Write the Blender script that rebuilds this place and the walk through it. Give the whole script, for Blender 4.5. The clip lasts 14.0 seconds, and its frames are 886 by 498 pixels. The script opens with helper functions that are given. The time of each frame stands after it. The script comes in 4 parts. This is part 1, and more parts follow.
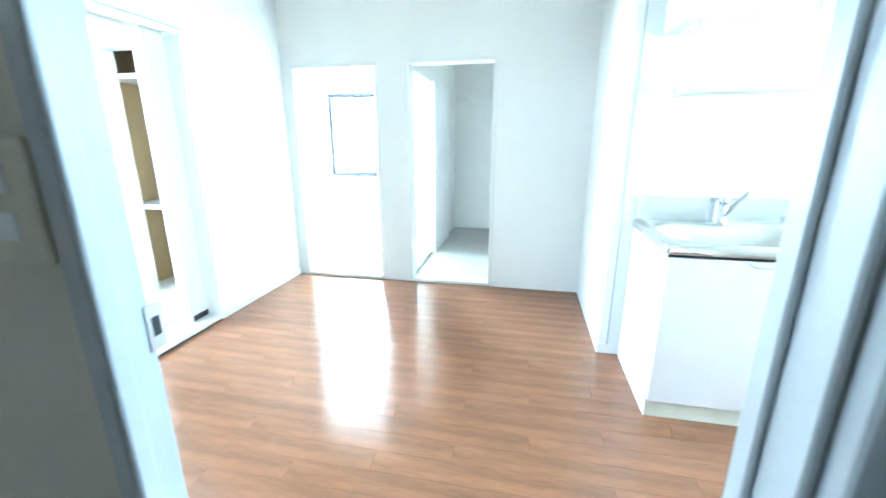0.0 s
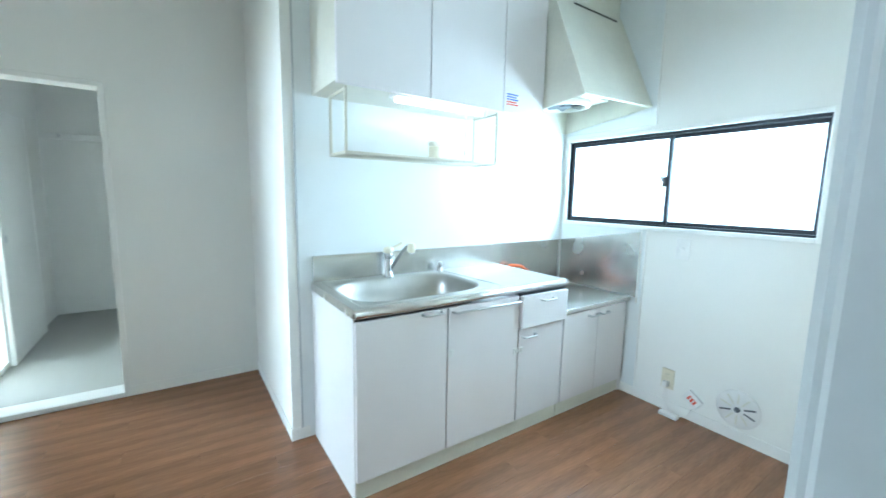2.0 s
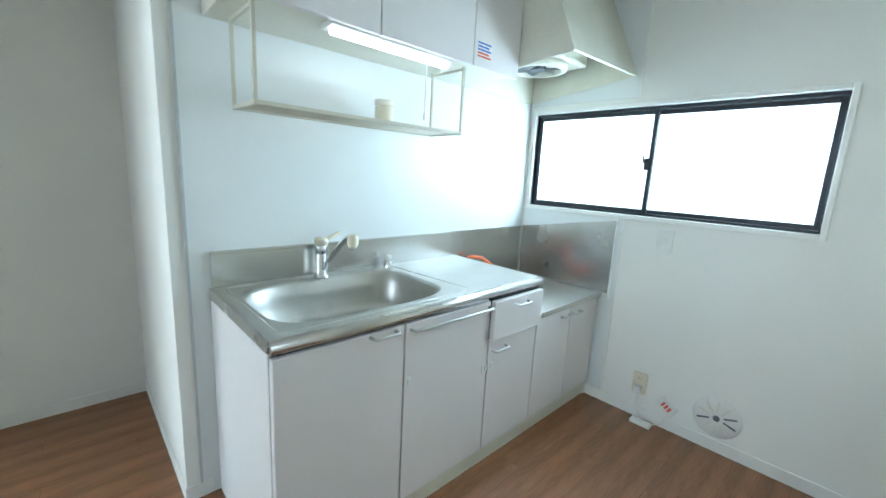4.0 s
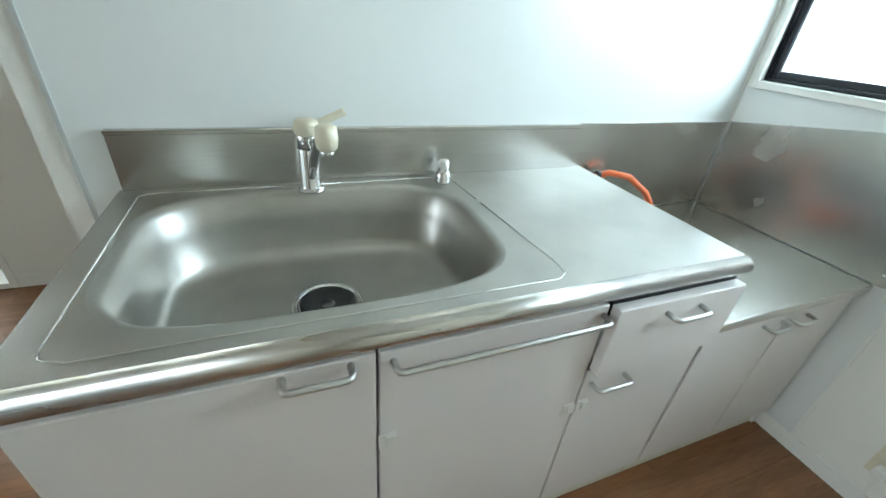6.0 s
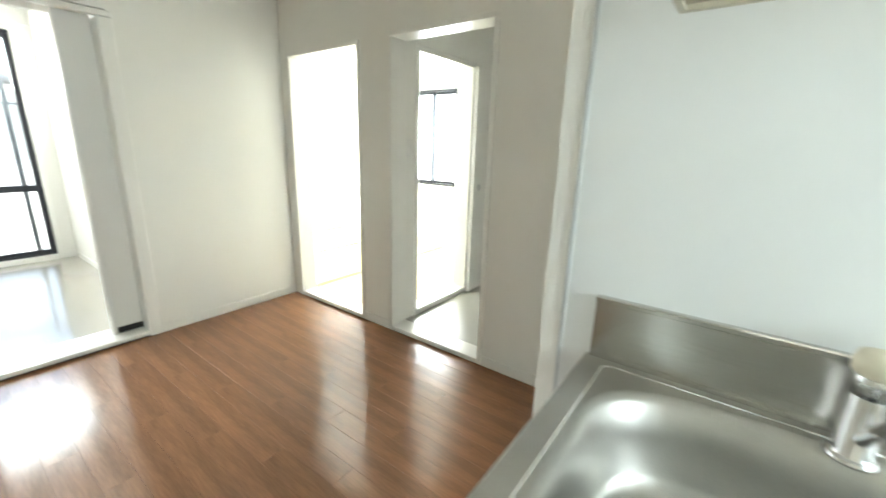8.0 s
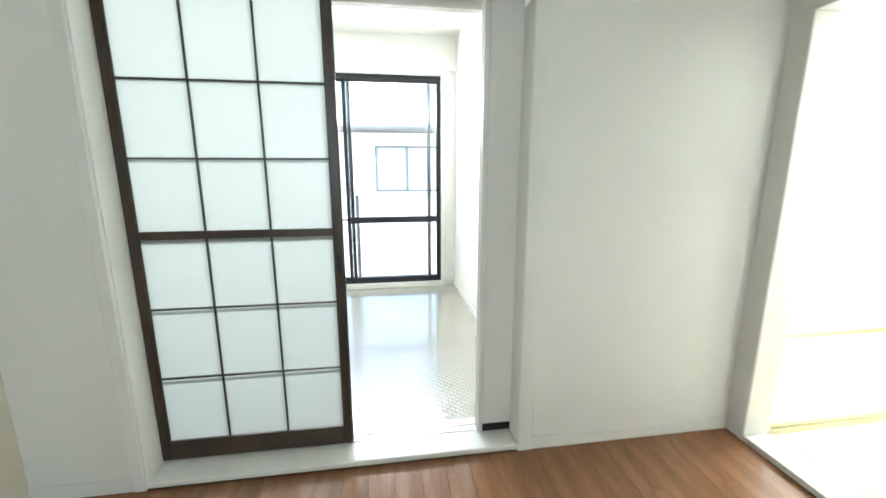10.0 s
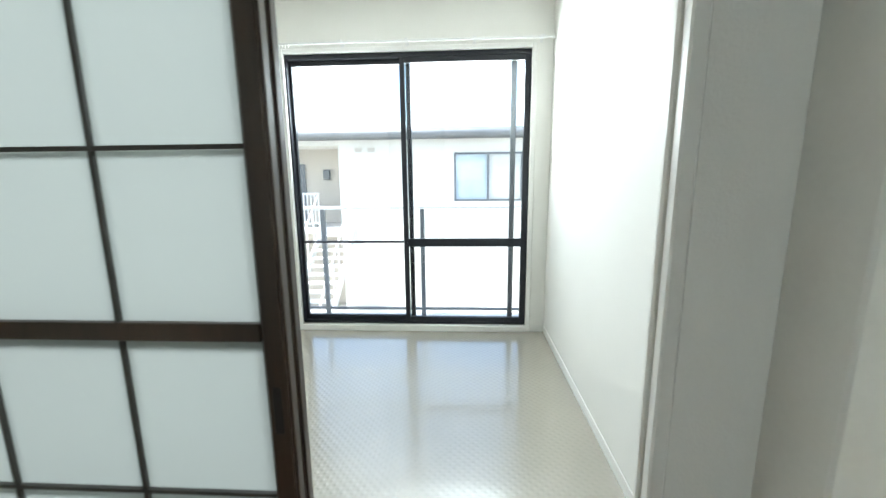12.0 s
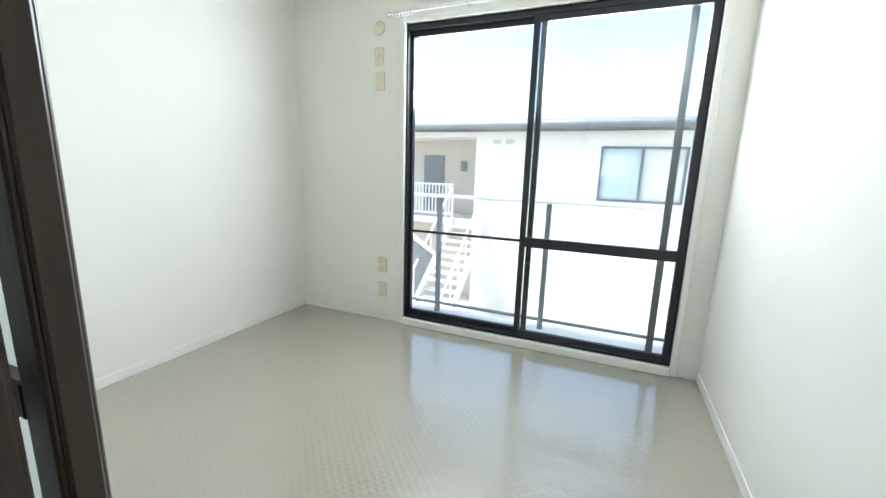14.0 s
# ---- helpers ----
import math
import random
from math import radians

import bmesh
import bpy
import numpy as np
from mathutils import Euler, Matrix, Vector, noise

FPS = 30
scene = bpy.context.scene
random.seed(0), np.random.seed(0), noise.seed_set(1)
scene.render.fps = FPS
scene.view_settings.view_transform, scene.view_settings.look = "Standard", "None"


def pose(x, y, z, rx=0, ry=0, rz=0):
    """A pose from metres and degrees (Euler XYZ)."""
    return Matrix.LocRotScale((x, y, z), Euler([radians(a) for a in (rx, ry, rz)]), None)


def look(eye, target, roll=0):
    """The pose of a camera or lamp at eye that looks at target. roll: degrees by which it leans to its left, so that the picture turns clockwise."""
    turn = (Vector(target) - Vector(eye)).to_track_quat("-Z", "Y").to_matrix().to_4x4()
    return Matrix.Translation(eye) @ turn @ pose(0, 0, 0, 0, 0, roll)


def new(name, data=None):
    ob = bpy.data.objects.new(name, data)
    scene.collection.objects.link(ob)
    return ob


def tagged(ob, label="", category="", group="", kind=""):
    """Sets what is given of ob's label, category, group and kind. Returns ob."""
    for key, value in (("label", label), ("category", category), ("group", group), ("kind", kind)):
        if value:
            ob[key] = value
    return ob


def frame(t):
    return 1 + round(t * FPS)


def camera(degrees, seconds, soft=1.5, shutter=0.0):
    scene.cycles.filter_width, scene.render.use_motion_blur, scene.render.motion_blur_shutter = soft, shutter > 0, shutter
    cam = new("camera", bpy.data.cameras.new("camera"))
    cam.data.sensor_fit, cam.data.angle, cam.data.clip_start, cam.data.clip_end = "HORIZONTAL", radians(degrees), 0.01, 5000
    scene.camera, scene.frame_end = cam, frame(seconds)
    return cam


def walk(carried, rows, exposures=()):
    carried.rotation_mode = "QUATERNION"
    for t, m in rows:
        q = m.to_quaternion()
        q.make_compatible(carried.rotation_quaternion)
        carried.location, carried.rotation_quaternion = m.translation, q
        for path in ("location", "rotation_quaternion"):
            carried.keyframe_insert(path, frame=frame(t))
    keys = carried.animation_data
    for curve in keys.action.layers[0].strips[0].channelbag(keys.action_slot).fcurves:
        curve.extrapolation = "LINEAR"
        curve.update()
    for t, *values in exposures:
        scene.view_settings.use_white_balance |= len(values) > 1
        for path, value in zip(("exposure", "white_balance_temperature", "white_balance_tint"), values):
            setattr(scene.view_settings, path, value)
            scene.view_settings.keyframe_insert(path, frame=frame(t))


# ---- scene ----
cam = camera(96.3, 14.0, shutter=0.3)
PATH = [
    (0, (2.026, -3.226, 1.203), (1.64, -1.335, 0.679), -0.0),
    (0.3, (1.966, -3.143, 1.204), (1.815, -1.213, 0.702), -1.5),
    (0.5, (1.958, -3.106, 1.208), (1.979, -1.177, 0.68), -0.4),
    (1, (2.014, -3.023, 1.215), (2.413, -1.111, 0.786), -0.5),
    (1.5, (2.045, -2.955, 1.223), (2.836, -1.144, 0.919), 1.1),
    (2, (2.072, -2.922, 1.232), (3.181, -1.279, 0.969), 1.1),
    (2.2, (2.084, -2.916, 1.235), (3.282, -1.334, 0.99), 1.6),
    (4.3, (2.381, -2.407, 1.232), (3.735, -0.985, 0.85), 3.2),
    (4.5, (2.474, -2.343, 1.221), (3.772, -0.876, 0.814), 3.9),
    (5, (2.651, -2.192, 1.199), (3.742, -0.668, 0.5), 6.6),
    (5.5, (2.814, -2.049, 1.184), (3.731, -0.49, 0.33), 4.8),
    (6, (2.94, -1.963, 1.178), (3.628, -0.381, 0.166), 5.3),
    (6.5, (3.048, -1.924, 1.172), (3.526, -0.283, 0.133), 5.2),
    (7, (3.023, -1.867, 1.181), (3.077, -0.083, 0.279), 6.9),
    (7.5, (2.918, -1.798, 1.197), (2.344, 0.003, 0.546), 5.2),
    (8, (2.801, -1.773, 1.212), (1.654, -0.216, 0.703), 1.7),
    (8.5, (2.558, -1.745, 1.229), (1.147, -0.37, 0.885), 0.1),
    (9, (2.241, -1.696, 1.201), (0.573, -0.653, 0.843), -0.9),
    (9.2, (2.07, -1.668, 1.215), (0.302, -0.816, 0.829), -1.0),
    (11.3, (0.757, -1.503, 1.201), (-1.214, -1.537, 0.866), 1.9),
    (11.5, (0.667, -1.495, 1.201), (-1.303, -1.554, 0.862), 1.5),
    (12, (0.448, -1.467, 1.199), (-1.516, -1.577, 0.84), -0.6),
    (12.5, (0.237, -1.382, 1.204), (-1.687, -1.823, 0.882), 2.2),
    (13, (0.092, -1.366, 1.199), (-1.721, -2.091, 0.809), 0.7),
    (13.5, (-0.052, -1.393, 1.169), (-1.835, -2.237, 0.763), 1.6),
    (14, (-0.028, -1.417, 1.136), (-1.855, -2.177, 0.745), 1.8),
]
EXPOSURES = [(0, 4.6, 4850, 0), (0.5, 4.5, 4850, -1), (1.0, 4.1, 4850, -1), (1.5, 3.68, 5000, -1), (2.2, 3.35, 5150, 0), (4.3, 2.75, 5600, 2), (5.0, 2.62, 5850, 3), (7.0, 2.8, 6250, 4),
             (8.0, 3.08, 6600, 6), (9.2, 3.2, 6400, 6), (11.3, 2.2, 6200, 4), (12.5, 2.25, 6200, 4), (14, 2.05, 6200, 4)]
walk(cam, [(t, look(eye, target, roll)) for t, eye, target, roll in PATH], EXPOSURES)

# ---- world and light ----
world = bpy.data.worlds.new("sky")
scene.world = world
world.use_nodes = True
wn = world.node_tree
sky = wn.nodes.new("ShaderNodeTexSky")
sky.sky_type, sky.sun_disc = "NISHITA", False
sky.sun_elevation, sky.sun_rotation = radians(61), radians(150)
sky.air_density, sky.dust_density = 1.0, 3.0
wn.nodes["Background"].inputs["Strength"].default_value = 0.15
wn.links.new(sky.outputs["Color"], wn.nodes["Background"].inputs["Color"])
sun = new("sun", bpy.data.lights.new("sun", "SUN"))
sun.data.energy, sun.data.angle, sun.data.color = 2.6, radians(12), (1.0, 0.96, 0.9)
sun.matrix_world = look((3.4, -6.0, 12.5), (0, 0, 0))


def window_light(name, eye, target, w, h, power, colour=(0.93, 0.97, 1.0)):
    """Sky light that falls in through a window's opening."""
    ob = new(name, bpy.data.lights.new(name, "AREA"))
    ob.data.shape, ob.data.size, ob.data.size_y, ob.data.energy, ob.data.color = "RECTANGLE", w, h, power, colour
    ob.matrix_world = look(eye, target)
    return ob


window_light("kitchen_window_light", (4.66, -1.735, 1.365), (3.0, -1.735, 1.36), 1.4, 0.58, 5.3, (0.82, 0.94, 1.0))
window_light("balcony_window_light", (-2.70, -1.88, 1.80), (0, -1.88, 1.62), 1.74, 0.46, 15)
window_light("tatami_window_light", (-0.32, 2.42, 1.28), (-0.32, 0, 1.2), 0.8, 1.1, 17)
window_light("tatami_balcony_light", (-2.74, 1.2, 1.04), (0, 1.2, 1.0), 1.5, 1.95, 28)


# ---- materials ----
def mat(name, colour, rough=0.5, metal=0.0, vary=0.06, scale=3.0, bump=0.0, bscale=60.0, rnd=0.0, grain=None, rvary=0.05):
    """A surface with a broad and a fine variation of colour, uneven gloss and fine relief, in metres."""
    m = bpy.data.materials.new(name)
    m.use_nodes = True
    t = m.node_tree
    p = t.nodes["Principled BSDF"]
    N = t.nodes.new
    tc = N("ShaderNodeTexCoord")
    mp = N("ShaderNodeMapping")
    t.links.new(tc.outputs["Object"], mp.inputs["Vector"])
    if grain:
        mp.inputs["Scale"].default_value = grain
    broad, fine = N("ShaderNodeTexNoise"), N("ShaderNodeTexNoise")
    broad.inputs["Scale"].default_value, broad.inputs["Detail"].default_value = scale, 4
    fine.inputs["Scale"].default_value, fine.inputs["Detail"].default_value = bscale, 5
    for n in (broad, fine):
        t.links.new(mp.outputs["Vector"], n.inputs["Vector"])
    add = N("ShaderNodeMath")
    add.operation = "MULTIPLY_ADD"
    t.links.new(fine.outputs["Fac"], add.inputs[0])
    add.inputs[1].default_value = 0.5
    t.links.new(broad.outputs["Fac"], add.inputs[2])
    rng = N("ShaderNodeMapRange")
    rng.inputs["From Min"].default_value, rng.inputs["From Max"].default_value = 0.45, 1.05
    rng.inputs["To Min"].default_value, rng.inputs["To Max"].default_value = 1 - vary * 1.5, 1 + vary
    t.links.new(add.outputs[0], rng.inputs["Value"])
    val = rng.outputs["Result"]
    if rnd:
        oi = N("ShaderNodeObjectInfo")
        r2 = N("ShaderNodeMapRange")
        r2.inputs["To Min"].default_value, r2.inputs["To Max"].default_value = 1 - rnd, 1 + rnd
        t.links.new(oi.outputs["Random"], r2.inputs["Value"])
        mu = N("ShaderNodeMath")
        mu.operation = "MULTIPLY"
        t.links.new(val, mu.inputs[0])
        t.links.new(r2.outputs["Result"], mu.inputs[1])
        val = mu.outputs[0]
    mix = N("ShaderNodeVectorMath")
    mix.operation = "SCALE"
    mix.inputs[0].default_value = colour
    t.links.new(val, mix.inputs["Scale"])
    t.links.new(mix.outputs["Vector"], p.inputs["Base Color"])
    rr = N("ShaderNodeMapRange")
    rr.inputs["From Min"].default_value, rr.inputs["From Max"].default_value = 0.3, 0.7
    rr.inputs["To Min"].default_value, rr.inputs["To Max"].default_value = max(0.02, rough - rvary), min(1, rough + rvary)
    t.links.new(broad.outputs["Fac"], rr.inputs["Value"])
    t.links.new(rr.outputs["Result"], p.inputs["Roughness"])
    p.inputs["Metallic"].default_value = metal
    if bump:
        b = N("ShaderNodeBump")
        b.inputs["Strength"].default_value, b.inputs["Distance"].default_value = bump, 0.002
        t.links.new(fine.outputs["Fac"], b.inputs["Height"])
        t.links.new(b.outputs["Normal"], p.inputs["Normal"])
    return m


WALL = mat("white_wallpaper", (0.82, 0.81, 0.765), 0.75, vary=0.025, scale=1.2, bump=0.35, bscale=220)
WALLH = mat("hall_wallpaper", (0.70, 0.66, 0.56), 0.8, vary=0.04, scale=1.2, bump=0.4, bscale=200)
CEIL = mat("ceiling_paper", (0.82, 0.81, 0.77), 0.85, vary=0.03, bump=0.3, bscale=160)
TRIM = mat("white_trim_paint", (0.82, 0.81, 0.77), 0.4, vary=0.03, scale=4, bump=0.05, bscale=90)
GREYTRIM = mat("grey_door_frame_paint", (0.50, 0.52, 0.52), 0.42, vary=0.04, scale=5, bump=0.06, bscale=90)
RACK = mat("cream_wire_coating", (0.60, 0.57, 0.46), 0.42, vary=0.06, scale=8)
PANEL = mat("kitchen_wall_board", (0.78, 0.80, 0.79), 0.20, vary=0.02, scale=1.5, bump=0.015, bscale=8, rvary=0.03)
CAB = mat("cabinet_laminate", (0.76, 0.725, 0.715), 0.36, vary=0.02, scale=3, bump=0.03, bscale=150)
CABSIDE = mat("cabinet_side", (0.78, 0.76, 0.74), 0.38, vary=0.03, scale=3)
CREAM = mat("cream_enamel", (0.72, 0.70, 0.60), 0.4, vary=0.05, scale=6, bump=0.03)
IVORY = mat("yellowed_plastic", (0.70, 0.65, 0.50), 0.4, vary=0.06, scale=20)
WHITEP = mat("white_plastic", (0.78, 0.77, 0.74), 0.38, vary=0.05, scale=12)
STEEL = mat("brushed_stainless", (0.66, 0.65, 0.62), 0.26, 1.0, vary=0.10, scale=4, bump=0.06, bscale=300, grain=(0.06, 1, 1), rvary=0.03)
BASIN = mat("satin_stainless", (0.47, 0.46, 0.43), 0.38, 1.0, vary=0.10, scale=9, bump=0.04, bscale=400, rvary=0.03)
CHROME = mat("chrome", (0.75, 0.75, 0.76), 0.08, 1.0, vary=0.04, scale=20, rvary=0.04)
ALU = mat("satin_aluminium", (0.66, 0.66, 0.65), 0.35, 1.0, vary=0.06, scale=12)
BLACK = mat("black_aluminium", (0.022, 0.024, 0.03), 0.42, 0.3, vary=0.15, scale=8)
GREYALU = mat("grey_aluminium", (0.16, 0.17, 0.18), 0.45, 0.4, vary=0.1, scale=5)
# Black of rubber parts, also painted into gaps and holes as their shade.
RUBBER_SHADE = mat("black_rubber_and_gap_shade", (0.012, 0.012, 0.012), 0.5, vary=0.2)
BROWN = mat("dark_stained_wood", (0.055, 0.036, 0.024), 0.38, vary=0.35, scale=6, bump=0.2, bscale=70, grain=(1, 1, 0.08))
MUNTIN = mat("thin_dark_bar", (0.05, 0.047, 0.04), 0.45, vary=0.15)
TAN = mat("plywood_lining", (0.62, 0.46, 0.23), 0.65, vary=0.12, scale=3, bump=0.1, bscale=60, grain=(1, 1, 0.1))
TATAMI = mat("woven_rush", (0.58, 0.50, 0.27), 0.75, vary=0.12, scale=2, bump=0.5, bscale=160, grain=(1, 0.15, 1), rnd=0.06)
BORDER = mat("tatami_edge_cloth", (0.23, 0.20, 0.09), 0.8, vary=0.15, scale=30)
GREYVINYL = mat("grey_vinyl", (0.36, 0.355, 0.32), 0.36, vary=0.02, scale=2, bump=0.1, bscale=80)
HOSE = mat("orange_hose", (0.75, 0.16, 0.05), 0.4, vary=0.08, scale=20)
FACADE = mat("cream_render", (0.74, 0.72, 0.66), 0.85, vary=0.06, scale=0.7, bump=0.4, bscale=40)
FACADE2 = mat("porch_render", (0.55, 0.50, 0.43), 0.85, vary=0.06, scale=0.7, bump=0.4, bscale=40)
ROOFM = mat("slate_roof", (0.10, 0.11, 0.12), 0.6, vary=0.2, scale=4, bump=0.4, bscale=20)
GUTTER = mat("grey_gutter", (0.17, 0.18, 0.19), 0.5, vary=0.1)
GROUND = mat("pale_concrete_ground", (0.42, 0.41, 0.39), 0.85, vary=0.15, scale=0.4, bump=0.4, bscale=12)
CONC = mat("balcony_concrete", (0.58, 0.57, 0.55), 0.8, vary=0.12, scale=2, bump=0.3, bscale=50)
WHITEM = mat("white_railing_paint", (0.75, 0.75, 0.74), 0.45, vary=0.05)
SUBFLOOR = mat("dark_joint_and_sill_shadow", (0.05, 0.03, 0.018), 0.7, vary=0.2)
INKB, INKR = mat("blue_ink", (0.12, 0.2, 0.55), 0.5), mat("red_ink", (0.7, 0.12, 0.08), 0.5)
WOOD = mat("brown_floorboard", (0.26, 0.122, 0.058), 0.17, vary=0.23, scale=2.6, bump=0.06, bscale=20, grain=(0.6, 6, 6), rnd=0.06, rvary=0.05)


def vinyl_floor():
    """Beige sheet vinyl with an embossed weave of small lozenges."""
    m = mat("embossed_vinyl", (0.36, 0.33, 0.27), 0.16, vary=0.04, scale=1.5, rvary=0.025)
    t = m.node_tree
    t.nodes["Principled BSDF"].inputs["Specular IOR Level"].default_value = 1.0
    t.nodes["Principled BSDF"].inputs["Coat Weight"].default_value = 1.0
    t.nodes["Principled BSDF"].inputs["Coat IOR"].default_value = 1.55
    t.nodes["Principled BSDF"].inputs["Coat Roughness"].default_value = 0.12
    tc, mp, w1, w2 = (t.nodes.new(k) for k in ("ShaderNodeTexCoord", "ShaderNodeMapping", "ShaderNodeTexWave", "ShaderNodeTexWave"))
    t.links.new(tc.outputs["Object"], mp.inputs["Vector"])
    mp.inputs["Rotation"].default_value = (0, 0, radians(45))
    w1.bands_direction, w2.bands_direction = "X", "Y"
    mx, b = t.nodes.new("ShaderNodeMath"), t.nodes.new("ShaderNodeBump")
    mx.operation = "MULTIPLY"
    for w in (w1, w2):
        w.inputs["Scale"].default_value = 11.0
        t.links.new(mp.outputs["Vector"], w.inputs["Vector"])
    t.links.new(w1.outputs["Fac"], mx.inputs[0])
    t.links.new(w2.outputs["Fac"], mx.inputs[1])
    t.links.new(mx.outputs[0], b.inputs["Height"])
    b.inputs["Strength"].default_value, b.inputs["Distance"].default_value = 0.45, 0.003
    t.links.new(b.outputs["Normal"], t.nodes["Principled BSDF"].inputs["Normal"])
    return m


VINYL = vinyl_floor()


def clear_glass():
    m = bpy.data.materials.new("clear_glass")
    m.use_nodes = True
    t = m.node_tree
    t.nodes.remove(t.nodes["Principled BSDF"])
    tr, gl, mx, fr = (t.nodes.new(k) for k in ("ShaderNodeBsdfTransparent", "ShaderNodeBsdfGlossy", "ShaderNodeMixShader", "ShaderNodeFresnel"))
    tr.inputs["Color"].default_value = (0.93, 0.95, 0.95, 1)
    gl.inputs["Roughness"].default_value = 0.02
    t.links.new(fr.outputs[0], mx.inputs[0])
    t.links.new(tr.outputs[0], mx.inputs[1])
    t.links.new(gl.outputs[0], mx.inputs[2])
    t.links.new(mx.outputs[0], t.nodes["Material Output"].inputs["Surface"])
    return m


def frosted_glass(name, colour):
    """Obscure glass: it scatters what falls on it to both sides, with a faint gloss."""
    m = bpy.data.materials.new(name)
    m.use_nodes = True
    t = m.node_tree
    t.nodes.remove(t.nodes["Principled BSDF"])
    tl, df, gl, m1, m2, nz, bp = (t.nodes.new(k) for k in ("ShaderNodeBsdfTranslucent", "ShaderNodeBsdfDiffuse", "ShaderNodeBsdfGlossy", "ShaderNodeMixShader", "ShaderNodeMixShader", "ShaderNodeTexNoise", "ShaderNodeBump"))
    for n in (tl, df):
        n.inputs["Color"].default_value = (*colour, 1)
    gl.inputs["Roughness"].default_value = 0.25
    nz.inputs["Scale"].default_value = 350
    bp.inputs["Strength"].default_value, bp.inputs["Distance"].default_value = 0.3, 0.001
    t.links.new(nz.outputs["Fac"], bp.inputs["Height"])
    t.links.new(bp.outputs["Normal"], gl.inputs["Normal"])
    m1.inputs[0].default_value, m2.inputs[0].default_value = 0.18, 0.05
    t.links.new(tl.outputs[0], m1.inputs[1])
    t.links.new(df.outputs[0], m1.inputs[2])
    t.links.new(m1.outputs[0], m2.inputs[1])
    t.links.new(gl.outputs[0], m2.inputs[2])
    t.links.new(m2.outputs[0], t.nodes["Material Output"].inputs["Surface"])
    return m


GLASS = clear_glass()
FROST = frosted_glass("frosted_glass", (0.85, 0.88, 0.88))
PATTERN = frosted_glass("pebbled_glass", (0.49, 0.51, 0.49))
TUBE = bpy.data.materials.new("lit_tube")
TUBE.use_nodes = True
TUBE.node_tree.nodes["Principled BSDF"].inputs["Emission Color"].default_value = (1.0, 0.98, 0.9, 1)
TUBE.node_tree.nodes["Principled BSDF"].inputs["Emission Strength"].default_value = 1.0


# ---- mesh helpers ----
def box(bm, x0, x1, y0, y1, z0, z1, bevel=0.0, seg=1):
    vs = [bm.verts.new((x, y, z)) for z in (z0, z1) for y in (y0, y1) for x in (x0, x1)]
    fs = [bm.faces.new([vs[i] for i in f]) for f in ((0, 2, 3, 1), (4, 5, 7, 6), (0, 1, 5, 4), (2, 6, 7, 3), (0, 4, 6, 2), (1, 3, 7, 5))]
    if bevel:
        es = list({e for f in fs for e in f.edges})
        bmesh.ops.bevel(bm, geom=es, offset=bevel, segments=seg, affect="EDGES", profile=0.5)
    return bm


def boxes(*dims, bevel=0.0, seg=1):
    bm = bmesh.new()
    for d in dims:
        box(bm, *d, bevel=bevel, seg=seg)
    return bm


def tube(bm, pts, r, n=10, cap=True):
    """A round rod along a line of points."""
    pts = [Vector(p) for p in pts]
    rings = []
    for i, p in enumerate(pts):
        d = (pts[min(i + 1, len(pts) - 1)] - pts[max(i - 1, 0)]).normalized()
        a = d.orthogonal().normalized() if not rings else (prev - d * prev.dot(d)).normalized()
        prev = a
        b = d.cross(a)
        rings.append([bm.verts.new(p + r * (math.cos(k * math.tau / n) * a + math.sin(k * math.tau / n) * b)) for k in range(n)])
    for A, B in zip(rings, rings[1:]):
        for k in range(n):
            bm.faces.new((A[k], A[(k + 1) % n], B[(k + 1) % n], B[k])).smooth = True
    if cap:
        bm.faces.new(rings[0][::-1])
        bm.faces.new(rings[-1])
    return bm


def lathe(bm, profile, c, n=24, axis="z"):
    """A turned shape: profile rows of radius and height, about an axis through c."""
    rings = []
    for r, h in profile:
        ring = []
        for k in range(n):
            u, v = r * math.cos(k * math.tau / n), r * math.sin(k * math.tau / n)
            ring.append(bm.verts.new(Vector(c) + Vector({"z": (u, v, h), "x": (h, u, v), "y": (v, h, u)}[axis])))
        rings.append(ring)
    for A, B in zip(rings, rings[1:]):
        for k in range(n):
            bm.faces.new((A[k], A[(k + 1) % n], B[(k + 1) % n], B[k])).smooth = True
    bm.faces.new(rings[0][::-1])
    bm.faces.new(rings[-1])
    return bm


def part(name, bm, material, parent=None, label=""):
    bmesh.ops.recalc_face_normals(bm, faces=bm.faces)
    me = bpy.data.meshes.new(name)
    bm.to_mesh(me)
    bm.free()
    me.materials.append(material)
    ob = new(name, me)
    ob.parent = parent
    if label:
        ob["label"] = label
    return ob


def structure(name, bm, material, label, category):
    return tagged(part(name, bm, material), label, category, kind="structure")


def thing(name, label, category, at=(0, 0, 0), group=""):
    """An empty at a thing's base; its parts are built round that point."""
    ob = new(name)
    ob.location = at
    ob.empty_display_size = 0.05
    return tagged(ob, label, category, group)


